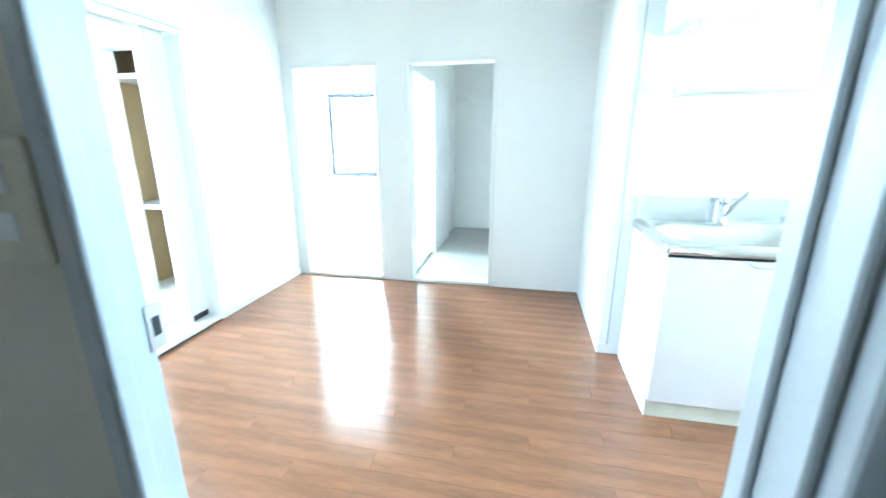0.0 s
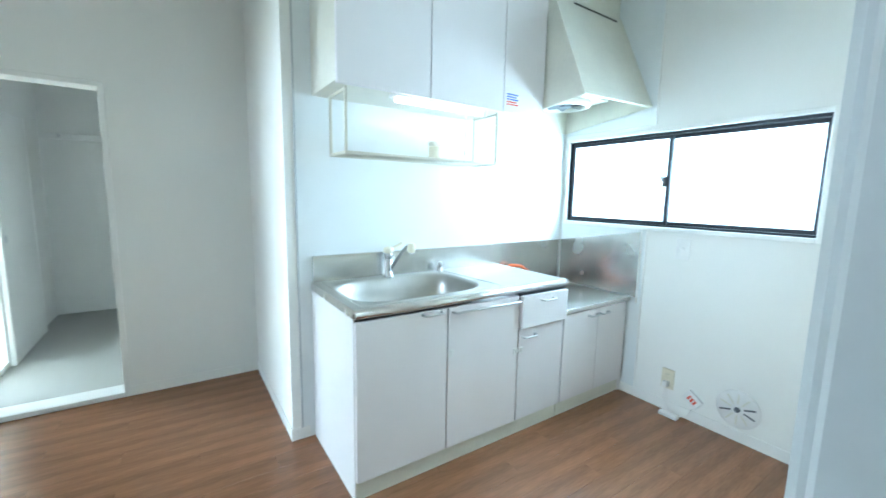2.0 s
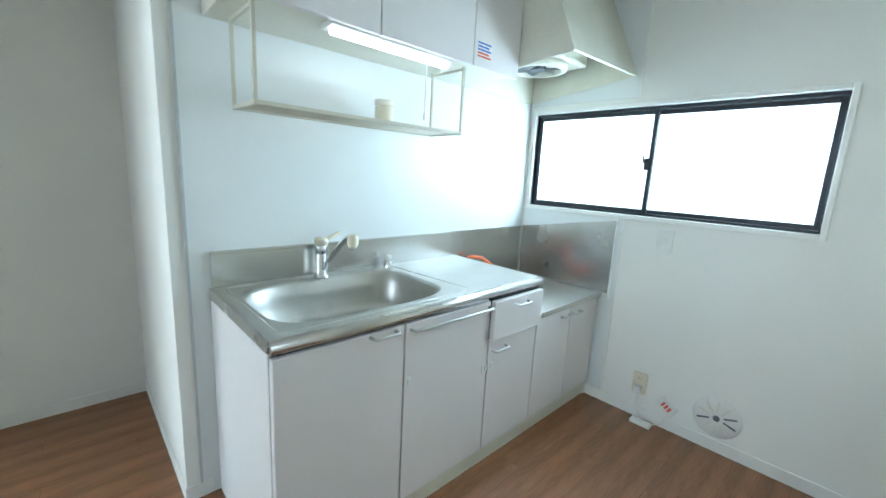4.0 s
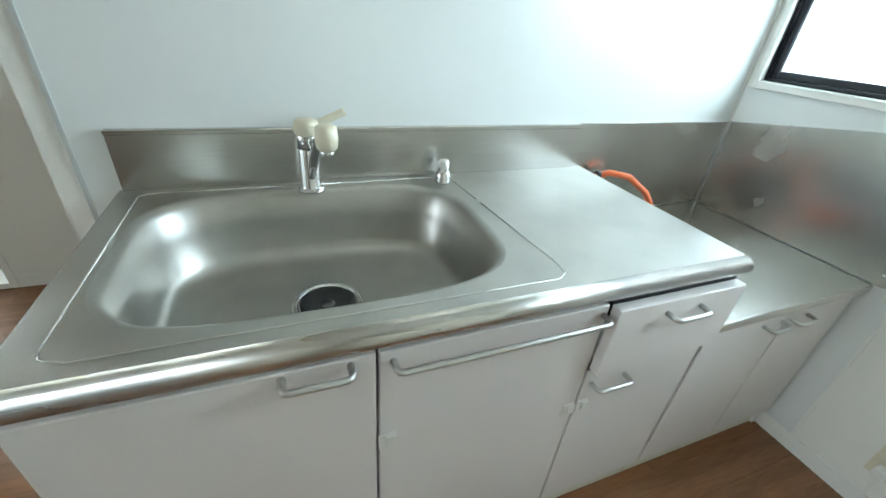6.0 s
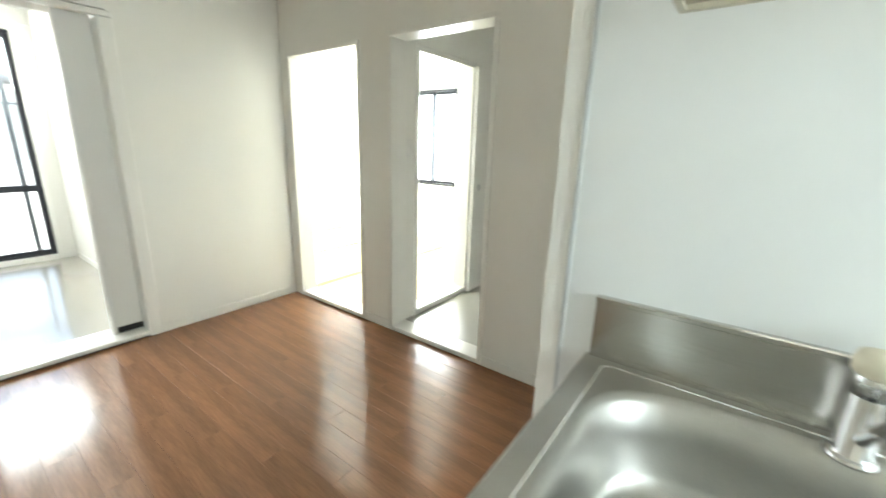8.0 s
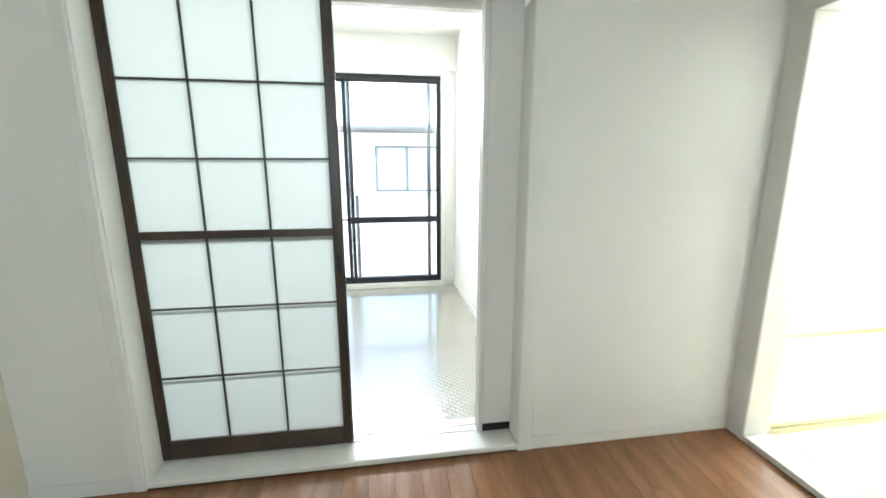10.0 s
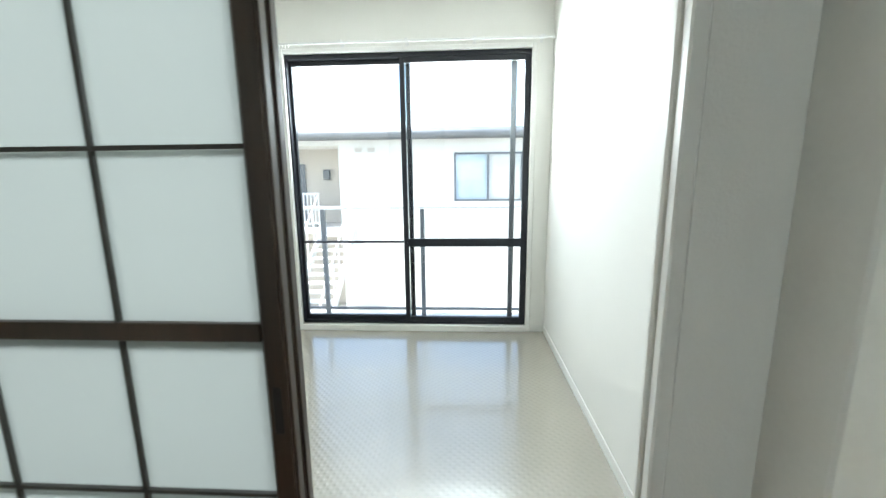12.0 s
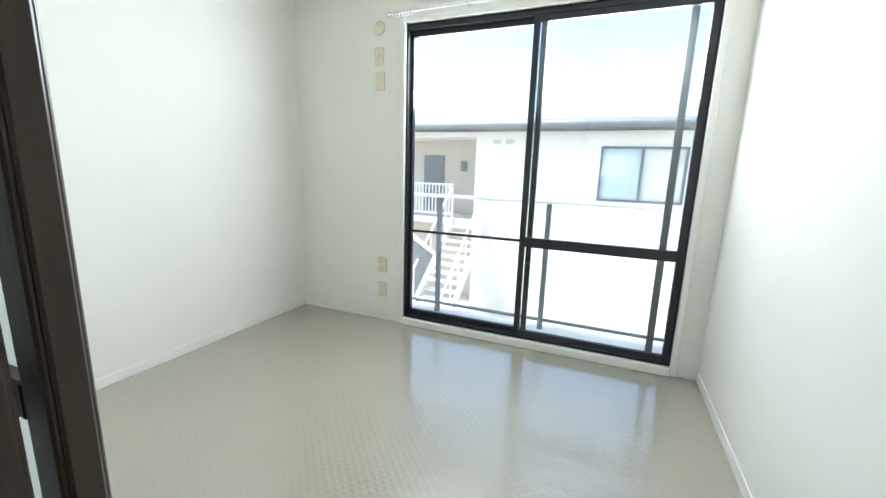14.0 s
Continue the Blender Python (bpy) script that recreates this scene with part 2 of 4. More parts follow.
def blocks(xs, ys, zs, holes):
    """A wall as one clean shell: a box cut by through-openings (x0, x1, y0, y1, z0, z1)."""
    bm = bmesh.new()
    cuts = [sorted({*rng, *(h[2 * i + j] for h in holes for j in (0, 1) if rng[0] < h[2 * i + j] < rng[1])}) for i, rng in enumerate((xs, ys, zs))]
    nx, ny, nz = (len(c) - 1 for c in cuts)

    def solid(i, j, k):
        if not (0 <= i < nx and 0 <= j < ny and 0 <= k < nz):
            return False
        m = [(cuts[a][q] + cuts[a][q + 1]) / 2 for a, q in enumerate((i, j, k))]
        return not any(all(h[2 * a] < m[a] < h[2 * a + 1] for a in range(3)) for h in holes)
    cache = {}

    def v(i, j, k):
        if (i, j, k) not in cache:
            cache[i, j, k] = bm.verts.new((cuts[0][i], cuts[1][j], cuts[2][k]))
        return cache[i, j, k]
    for i in range(nx):
        for j in range(ny):
            for k in range(nz):
                if not solid(i, j, k):
                    continue
                for d, q in (((-1, 0, 0), ((0, 0, 0), (0, 0, 1), (0, 1, 1), (0, 1, 0))), ((1, 0, 0), ((1, 0, 0), (1, 1, 0), (1, 1, 1), (1, 0, 1))),
                             ((0, -1, 0), ((0, 0, 0), (1, 0, 0), (1, 0, 1), (0, 0, 1))), ((0, 1, 0), ((0, 1, 0), (0, 1, 1), (1, 1, 1), (1, 1, 0))),
                             ((0, 0, -1), ((0, 0, 0), (0, 1, 0), (1, 1, 0), (1, 0, 0))), ((0, 0, 1), ((0, 0, 1), (1, 0, 1), (1, 1, 1), (0, 1, 1)))):
                    if not solid(i + d[0], j + d[1], k + d[2]):
                        bm.faces.new([v(i + a, j + b, k + c) for a, b, c in q])
    return bm


# ---- the setting: walls, floors, ceilings ----
H = 2.45
E0, E1 = -9, 9
structure("wall_north", blocks((-2.53, 2.497), (0, 0.12), (0, H), [(0.074, 0.83, E0, E1, E0, 1.80), (1.07, 1.785, E0, E1, E0, 1.813)]), WALL, "white papered wall with two doorways to the back rooms", "wall")
structure("wall_kitchen", blocks((2.583, 4.57), (-0.98, -0.86), (0, H), []), WALL, "white wall behind the kitchen units", "wall")
structure("wall_return", blocks((2.497, 2.583), (-0.98, 2.46), (0, H), []), WALL, "white papered wall return beside the kitchen", "wall")
structure("wall_east", blocks((4.425, 4.57), (-2.897, -0.98), (0, H), [(E0, E1, -2.395, -1.03, 1.078, 1.622)]), WALL, "white wall with the long kitchen window", "wall")
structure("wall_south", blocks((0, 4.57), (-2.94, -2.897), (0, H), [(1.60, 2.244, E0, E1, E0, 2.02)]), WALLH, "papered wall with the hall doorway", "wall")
structure("wall_west", blocks((-0.20, 0), (-3.82, 0), (0, H), [(E0, E1, -2.50, -0.99, E0, 1.84)]), WALL, "white papered wall with a wide sliding-door opening", "wall")
structure("wall_bedroom_north", blocks((-2.53, -0.16), (-0.855, -0.755), (0, H), [(-0.80, -0.51, E0, E1, 0.05, 1.81)]), WALL, "white papered bedroom wall with a narrow closet opening", "wall")
structure("wall_bedroom_south", blocks((-2.53, -0.16), (-3.82, -3.70), (0, H), []), WALL, "plain white papered bedroom wall", "wall")
structure("wall_balcony_side", blocks((-2.68, -2.53), (-3.82, 2.46), (-0.3, 2.75), [(E0, E1, -2.765, -1.0, 0.05, 2.068), (E0, E1, 0.45, 1.95, 0.06, 2.03)]), WALL, "white wall with balcony windows", "wall")
structure("wall_tatami_north", blocks((-2.53, 0.95), (2.15, 2.30), (0, H), [(-0.70, 0.06, E0, E1, 0.72, 1.835)]), WALL, "white wall of the tatami room with a window", "wall")
structure("wall_tatami_side", blocks((0.95, 1.05), (0.12, 2.46), (0, H), [(E0, E1, 0.27, 0.935, 0.03, 1.80)]), WALL, "white partition with an opening to the tatami room", "wall")
structure("wall_washroom_end", blocks((1.05, 2.497), (2.34, 2.46), (0, H), []), WALL, "plain white end wall of the washroom", "wall")
structure("wall_closet", boxes((-1.0, -0.16, -0.45, -0.40, 0, H), (-1.0, -0.95, -0.755, -0.45, 0, H), (-0.20, -0.162, -0.755, -0.45, 0, H)), TAN, "tan plywood closet lining", "closet lining")
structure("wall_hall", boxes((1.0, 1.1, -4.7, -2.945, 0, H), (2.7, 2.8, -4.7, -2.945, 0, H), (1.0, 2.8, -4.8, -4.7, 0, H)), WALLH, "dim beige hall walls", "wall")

structure("floor_bedroom", boxes((-2.53, -0.16, -3.70, -0.855, -0.08, 0.0)), VINYL, "beige vinyl floor with an embossed lozenge weave", "floor")
structure("floor_washroom", boxes((1.05, 2.497, 0.12, 2.34, -0.08, 0.0)), GREYVINYL, "plain grey vinyl floor", "floor")
structure("floor_hall", boxes((1.1, 2.7, -4.7, -2.945, -0.08, -0.004)), WOOD, "brown wooden hall floor", "floor")
structure("floor_closet", boxes((-0.95, -0.20, -0.755, -0.45, -0.08, 0.06)), TRIM, "white closet floor", "floor")
structure("ceiling_kitchen", blocks((-0.16, 4.57), (-2.945, 0.12), (H, H + 0.1), []), CEIL, "white papered ceiling", "ceiling")
structure("ceiling_bedroom", blocks((-2.68, -0.16), (-3.82, 0.12), (2.42, 2.56), []), CEIL, "white papered bedroom ceiling", "ceiling")
structure("ceiling_back_rooms", blocks((-2.68, 2.583), (0.12, 2.46), (H, H + 0.1), []), CEIL, "white papered ceiling", "ceiling")
structure("ceiling_hall", blocks((1.0, 2.8), (-4.8, -2.945), (H, H + 0.1), []), CEIL, "white hall ceiling", "ceiling")
# Out of view; the long east eave is added to block sun at the kitchen window.
structure("roof", blocks((-2.95, 5.75), (-5.0, 2.8), (2.75, 2.9), []), ROOFM, "unseen dark roof slab with a deep east eave added to block the sun", "roof")


def doorway_x(name, x0, x1, top, yf, yb, w=0.028, out=0.008, sill=0.03, label="white painted doorway trim with a low sill", tmat=None):
    """Trim of a doorway in a wall along x: jambs, head and sill."""
    tmat = tmat or TRIM
    root = tagged(new(name), label, "door frame", kind="structure")
    part("jamb", boxes((x0, x0 + w, yf - out, yb + out, 0, top - w), bevel=0.003), tmat, root)
    part("jamb", boxes((x1 - w, x1, yf - out, yb + out, 0, top - w), bevel=0.003), tmat, root)
    part("head", boxes((x0, x1, yf - out, yb + out, top - w, top), bevel=0.003), tmat, root)
    if sill:
        part("sill", boxes((x0 + w, x1 - w, yf - out, yb + out, 0, sill), bevel=0.004), tmat, root)
    return root


doorway_x("door_1", 0.072, 0.832, 1.802, 0, 0.12)
doorway_x("door_2", 1.068, 1.787, 1.815, 0, 0.12)
hall_door = doorway_x("door_3", 1.598, 2.246, 2.022, -2.94, -2.897, w=0.025, out=0.008, sill=0.0, label="pale grey grooved hall door frame with a steel strike plate", tmat=GREYTRIM)
for x0, x1, y0, y1 in ((1.623, 1.631, -2.947, -2.926), (2.212, 2.221, -2.975, -2.946), (2.214, 2.221, -2.920, -2.895)):
    part("door_stop", boxes((x0, x1, y0, y1, 0, 1.99), bevel=0.002), GREYTRIM, hall_door)
part("hinge_jamb", boxes((2.2215, 2.262, -2.995, -2.949, 0, 2.02), bevel=0.003), GREYTRIM, hall_door)
leaf = part("door_leaf", boxes((2.24, 2.275, -3.58, -3.012, 0.01, 2.0), bevel=0.003), GREYTRIM, hall_door, "pale grey door leaf standing open into the hall")
for z in (0.25, 1.75):
    part("hinge", tube(bmesh.new(), [(2.238, -3.003, z - 0.045), (2.238, -3.003, z + 0.045)], 0.006, 10), ALU, leaf)
strike = part("strike_plate", boxes((1.623, 1.6255, -2.899, -2.877, 0.973, 1.028), bevel=0.0008), ALU, hall_door, "satin metal strike plate")
part("latch_hole", boxes((1.6256, 1.6262, -2.893, -2.883, 0.99, 1.013)), RUBBER_SHADE, strike)
part("threshold", boxes((1.60, 2.244, -2.94, -2.897, -0.08, 0.002)), WOOD, hall_door, "brown wooden threshold")

slide = tagged(new("door_4"), "white painted frame of the sliding-door opening", "door frame", kind="structure")
part("jamb", boxes((-0.21, 0.012, -1.035, -0.968, 0.0, 1.80), bevel=0.004), TRIM, slide)
part("jamb", boxes((-0.21, 0.012, -2.55, -2.505, 0.0, 1.80), bevel=0.004), TRIM, slide)
part("head", boxes((-0.035, 0.012, -2.55, -0.968, 1.803, 1.832), bevel=0.004), TRIM, slide)
part("head_track", boxes((-0.21, -0.165, -2.505, -1.035, 1.803, 1.838), (-0.165, -0.035, -2.505, -1.035, 1.833, 1.839)), TRIM, slide)
part("sill", boxes((-0.21, 0.012, -2.505, -1.035, 0.010, 0.034), bevel=0.004), TRIM, slide)
# Dark strip stands in for the shadow line between sill and floor.
part("sill_shadow", boxes((-0.20, 0.004, -2.505, -1.035, 0.0, 0.010)), SUBFLOOR, slide, "dark strip put in for the shadow line below the sill")
for x in (-0.160, -0.118):
    part("track", boxes((x - 0.004, x + 0.004, -2.50, -1.04, 0.034, 0.037)), ALU, slide, "thin metal door track")
part("fixed_panel", boxes((-0.125, -0.098, -1.166, -1.035, 0.072, 1.83), bevel=0.002), WALL, slide, "white fixed side panel")
# Solid black strip gives the shaded gap below the panel.
part("panel_foot_shade", boxes((-0.122, -0.100, -1.164, -1.035, 0.034, 0.072)), RUBBER_SHADE, slide, "black strip put in for the shade at the panel's foot")
part("grooved_post", boxes((-0.142, -0.130, -1.190, -1.166, 0.034, 1.83), (-0.127, -0.114, -1.185, -1.166, 0.034, 1.83), (-0.111, -0.094, -1.190, -1.166, 0.034, 1.83), bevel=0.003), TRIM, slide, "white grooved door post")

opening = tagged(new("door_5"), "white trim round the tatami room opening", "door frame", kind="structure")
part("jamb", boxes((0.94, 1.06, 0.262, 0.292, 0.0, 1.77), bevel=0.003), TRIM, opening)
part("jamb", boxes((0.94, 1.06, 0.913, 0.943, 0.0, 1.77), bevel=0.003), TRIM, opening)
part("head", boxes((0.94, 1.06, 0.262, 0.943, 1.77, 1.805), bevel=0.003), TRIM, opening)
part("sill", boxes((0.94, 1.06, 0.292, 0.913, 0.0, 0.042), bevel=0.004), TRIM, opening)
closet_trim = tagged(new("trim_closet"), "white trim round the closet opening", "trim", kind="structure")
part("jamb", boxes((-0.815, -0.795, -0.863, -0.75, 0, 1.80), bevel=0.003), TRIM, closet_trim)
part("jamb", boxes((-0.515, -0.495, -0.863, -0.75, 0, 1.80), bevel=0.003), TRIM, closet_trim)
part("head", boxes((-0.815, -0.495, -0.863, -0.75, 1.80, 1.82), bevel=0.003), TRIM, closet_trim)
part("sill", boxes((-0.795, -0.515, -0.863, -0.75, 0, 0.062), bevel=0.003), TRIM, closet_trim)
for z in (0.74, 1.66):
    tagged(part("closet_shelf", boxes((-0.95, -0.20, -0.745, -0.45, z - 0.035, z), bevel=0.003), TRIM), "white painted shelf in the closet", "shelf", "closet shelves")

BASE = tagged(new("baseboard"), "thin white vinyl baseboard round the rooms", "baseboard", kind="structure")
for d in ((0.834, 1.066, -0.006, 0, 0, 0.06), (1.789, 2.497, -0.006, 0, 0, 0.06), (2.491, 2.497, -0.98, -0.006, 0, 0.06), (2.491, 2.583, -0.986, -0.98, 0, 0.06),
          (0, 0.006, -0.966, -0.006, 0, 0.06), (0, 0.006, -2.897, -2.552, 0, 0.06), (4.419, 4.425, -2.897, -1.50, 0, 0.06),
          (-2.53, -2.524, -3.70, -2.80, 0, 0.055), (-2.524, -0.16, -3.70, -3.694, 0, 0.055), (-2.524, -0.817, -0.861, -0.855, 0, 0.055), (-2.53, -2.524, -0.98, -0.861, 0, 0.055)):
    part("board", boxes(d, bevel=0.0015), TRIM, BASE)

# white board lining of the kitchen corner
LIN = tagged(new("trim_kitchen_lining"), "glossy white board lining on the kitchen walls with thin joint strips", "wall lining", kind="structure")
part("board", boxes((2.549, 4.419, -0.984, -0.98, 0.0, H)), PANEL, LIN)
part("board", boxes((4.421, 4.425, -1.628, -0.984, 0.0, 1.053)), PANEL, LIN)
part("board", boxes((4.421, 4.425, -1.628, -0.984, 1.67, H)), PANEL, LIN)
part("joint_strip", boxes((2.541, 2.549, -0.988, -0.98, 0.06, H)), GREYTRIM, LIN)
part("joint_strip", boxes((4.418, 4.425, -1.634, -1.628, 0.06, 1.053)), TRIM, LIN)
part("joint_strip", boxes((4.418, 4.425, -1.634, -1.628, 1.67, H)), TRIM, LIN)
part("joint_strip", boxes((4.413, 4.421, -0.990, -0.982, 0.93, H)), TRIM, LIN)


# ---- windows ----
def sash(root, name, axis, at, a0, a1, z0, z1, w, d, pane_mat, rail=None, bar=0.05):
    """A sliding sash in a wall: axis 'x' runs along x at y=at, 'y' along y at x=at."""
    def B(a, b, c, e, dd=d):
        return (a, b, at - dd / 2, at + dd / 2, c, e) if axis == "x" else (at - dd / 2, at + dd / 2, a, b, c, e)
    s = part(name, boxes(B(a0, a0 + w, z0, z1), B(a1 - w, a1, z0, z1), B(a0 + w, a1 - w, z0, z0 + w), B(a0 + w, a1 - w, z1 - w, z1), bevel=0.002), BLACK, root)
    if rail:
        part("mid_rail", boxes(B(a0 + w, a1 - w, rail - bar / 2, rail + bar / 2), bevel=0.002), BLACK, s)
    p = part("pane", boxes(B(a0 + w - 0.004, a1 - w + 0.004, z0 + w - 0.004, z1 - w + 0.004, 0.005)), pane_mat, s)
    p.visible_shadow = False
    return s


W1 = tagged(new("window_1"), "black aluminium sliding kitchen window with frosted panes", "window", kind="structure")
part("casing", boxes((4.41, 4.57, -2.418, -2.395, 1.053, 1.645), (4.41, 4.57, -1.03, -1.008, 1.053, 1.645), (4.41, 4.57, -2.395, -1.03, 1.622, 1.645), (4.405, 4.57, -2.395, -1.03, 1.053, 1.078), bevel=0.003), TRIM, W1, "white painted casing")
part("frame", boxes((4.436, 4.51, -2.395, -2.387, 1.078, 1.622), (4.436, 4.51, -1.038, -1.03, 1.078, 1.622), (4.436, 4.51, -2.387, -1.038, 1.606, 1.622), (4.436, 4.51, -2.387, -1.038, 1.078, 1.09), bevel=0.002), BLACK, W1)
s1 = sash(W1, "sash", "y", 4.455, -1.725, -1.038, 1.09, 1.606, 0.020, 0.022, FROST)
s2 = sash(W1, "sash", "y", 4.485, -2.387, -1.698, 1.09, 1.606, 0.020, 0.022, FROST)
part("lock", tube(boxes((4.434, 4.444, -1.712, -1.688, 1.31, 1.37), bevel=0.003), [(4.436, -1.692, 1.34), (4.424, -1.690, 1.35), (4.420, -1.684, 1.385)], 0.005), BLACK, s1, "black crescent lock")

W2 = tagged(new("window_2"), "tall black aluminium sliding balcony window in a white casing", "window", kind="structure")
part("casing", boxes((-2.66, -2.51, -2.80, -2.765, 0.0, 2.10), (-2.66, -2.51, -1.0, -0.965, 0.0, 2.10), (-2.66, -2.51, -2.765, -1.0, 2.068, 2.10), (-2.66, -2.50, -2.765, -1.0, 0.0, 0.05), bevel=0.004), TRIM, W2, "white painted casing")
part("frame", boxes((-2.66, -2.54, -2.765, -2.755, 0.05, 2.068), (-2.66, -2.54, -1.01, -1.0, 0.05, 2.068), (-2.66, -2.54, -2.755, -1.01, 2.035, 2.068), (-2.66, -2.54, -2.755, -1.01, 0.05, 0.068), bevel=0.002), BLACK, W2)
a = sash(W2, "sash", "y", -2.600, -2.770, -1.862, 0.068, 2.035, 0.034, 0.03, GLASS, 0.70, 0.016)
b = sash(W2, "sash", "y", -2.560, -1.935, -1.008, 0.068, 2.035, 0.036, 0.03, GLASS, 0.70, 0.062)
part("lock", boxes((-2.545, -2.532, -1.925, -1.905, 0.68, 0.74), bevel=0.004), BLACK, b, "black crescent lock")
part("screen_stile", boxes((-2.632, -2.622, -1.13, -1.09, 0.075, 2.035), bevel=0.002), GREYALU, W2, "grey insect screen stile")

W3 = tagged(new("window_3"), "black aluminium sliding window in the tatami room", "window", kind="structure")
part("frame", boxes((-0.7, -0.68, 2.15, 2.28, 0.72, 1.835), (0.04, 0.06, 2.15, 2.28, 0.72, 1.835), (-0.68, 0.04, 2.15, 2.28, 1.81, 1.835), (-0.68, 0.04, 2.15, 2.28, 0.72, 0.745), bevel=0.002), BLACK, W3)
sash(W3, "sash", "x", 2.19, -0.68, -0.305, 0.745, 1.81, 0.03, 0.03, FROST)
sash(W3, "sash", "x", 2.23, -0.335, 0.04, 0.745, 1.81, 0.03, 0.03, FROST)
W4 = tagged(new("window_4"), "black aluminium balcony window of the tatami room", "window", kind="structure")
part("frame", boxes((-2.66, -2.54, 0.45, 0.47, 0.06, 2.03), (-2.66, -2.54, 1.93, 1.95, 0.06, 2.03), (-2.66, -2.54, 0.47, 1.93, 2.0, 2.03), (-2.66, -2.54, 0.47, 1.93, 0.06, 0.085), bevel=0.002), BLACK, W4)
sash(W4, "sash", "y", -2.625, 0.47, 1.23, 0.085, 2.0, 0.042, 0.03, FROST, 0.70)
sash(W4, "sash", "y", -2.58, 1.18, 1.93, 0.085, 2.0, 0.042, 0.03, FROST, 0.70)


# ---- sliding lattice doors ----
def lattice_door(x, y0, y1, label):
    z0, z1, t = 0.038, 1.829, 0.014
    root = thing("sliding_door", label, "sliding door", (x, (y0 + y1) / 2, z0), "lattice sliding doors")
    inv = Matrix.Translation((-x, -(y0 + y1) / 2, -z0))

    def P(name, bm, m, label=""):
        bmesh.ops.transform(bm, matrix=inv, verts=bm.verts)
        return part(name, bm, m, root, label)
    for a, b in ((y0, y0 + 0.032), (y1 - 0.032, y1)):
        P("stile", boxes((x - t, x + t, a, b, z0, z1), (x - t + 0.004, x + t - 0.004, a - 0.004, b + 0.004, z0, z1), bevel=0.002), BROWN)
    P("top_rail", boxes((x - t + 0.001, x + t - 0.001, y0 + 0.036, y1 - 0.036, z1 - 0.042, z1), bevel=0.002), BROWN)
    P("bottom_rail", boxes((x - t + 0.001, x + t - 0.001, y0 + 0.036, y1 - 0.036, z0, z0 + 0.083), bevel=0.002), BROWN)
    P("mid_rail", boxes((x - t + 0.001, x + t - 0.001, y0 + 0.036, y1 - 0.036, 0.952, 0.982), bevel=0.002), BROWN)
    g = P("pane", boxes((x - 0.002, x + 0.002, y0 + 0.03, y1 - 0.03, z0 + 0.078, z1 - 0.038)), PATTERN, "pebbled obscure glass")
    g.visible_shadow = False
    third = (y1 - y0 - 0.064) / 3
    for k in (1, 2):
        y = y0 + 0.032 + k * third
        for za, zb in ((z0 + 0.083, 0.952), (0.982, z1 - 0.042)):
            P("muntin", boxes((x + 0.0025, x + 0.009, y - 0.0035, y + 0.0035, za, zb)), MUNTIN)
    for z in (0.396, 0.682, 1.244, 1.51):
        P("muntin", boxes((x + 0.0025, x + 0.010, y0 + 0.036, y1 - 0.036, z - 0.0035, z + 0.0035)), MUNTIN)
    P("finger_pull", boxes((x + t, x + t + 0.002, y1 - 0.024, y1 - 0.010, 0.80, 0.88), bevel=0.0008), RUBBER_SHADE, "dark recessed finger pull")
    return root


lattice_door(-0.118, -2.500, -1.742, "dark brown lattice sliding door with pebbled glass, slid open")
lattice_door(-0.160, -2.496, -1.746, "dark brown lattice sliding door stacked behind another")


# ---- kitchen ----
def handle(parent, x0, x1, z, y=-1.553, r=0.0055, name="handle"):
    out = y - 0.027
    pts = [(x0, y, z), (x0 + 0.001, out + 0.008, z), (x0 + 0.004, out + 0.002, z), (x0 + 0.010, out, z), (x1 - 0.010, out, z), (x1 - 0.004, out + 0.002, z), (x1 - 0.001, out + 0.008, z), (x1, y, z)]
    return part(name, tube(bmesh.new(), pts, r), ALU, parent, "satin aluminium bow handle")


FY = -1.553
sink_unit = thing("sink_cabinet", "white laminate sink cabinet with four fronts under a steel top", "cabinet")
part("body", boxes((2.612, 3.80, -1.530, -0.99, 0.09, 0.61), bevel=0.002), CABSIDE, sink_unit)
part("plinth", boxes((2.612, 3.80, -1.527, -1.0, 0.0, 0.09)), CREAM, sink_unit, "cream recessed plinth")
part("side_panel", boxes((2.606, 2.6118, -1.531, -0.988, 0.0, 0.762), bevel=0.001), CABSIDE, sink_unit)
for x0, x1, z0, z1, h in ((2.609, 3.029, 0.092, 0.752, (2.900, 2.993, 0.741)), (3.034, 3.459, 0.092, 0.752, (3.055, 3.448, 0.731)), (3.464, 3.797, 0.092, 0.578, (3.485, 3.575, 0.538))):
    d = part("door", boxes((x0, x1, FY, -1.532, z0, z1), bevel=0.002), CAB, sink_unit)
    handle(d, *h, name="towel_bar" if h[1] - h[0] > 0.2 else "handle")
dr = part("drawer", boxes((3.464, 3.797, FY - 0.022, -1.552, 0.587, 0.752), bevel=0.002), CAB, sink_unit, "drawer front standing slightly open")
part("drawer_box", boxes((3.48, 3.78, -1.55, -1.532, 0.60, 0.72)), CABSIDE, dr)
# Black filler paints the shade of the gap over the drawer.
part("drawer_gap_shade", boxes((3.466, 3.795, -1.5505, -1.534, 0.722, 0.764)), RUBBER_SHADE, dr, "black strip put in for the shade above the drawer front")
handle(dr, 3.588, 3.678, 0.722, FY - 0.022)
for x, z in ((3.048, 0.545), (3.444, 0.47), (3.480, 0.47)):
    part("child_lock", boxes((x - 0.016, x + 0.013, FY - 0.003, FY, z - 0.018, z + 0.018), (x - 0.004, x + 0.013, FY - 0.007, FY - 0.003, z - 0.008, z + 0.014), bevel=0.001), WHITEP, sink_unit, "torn white adhesive patch")


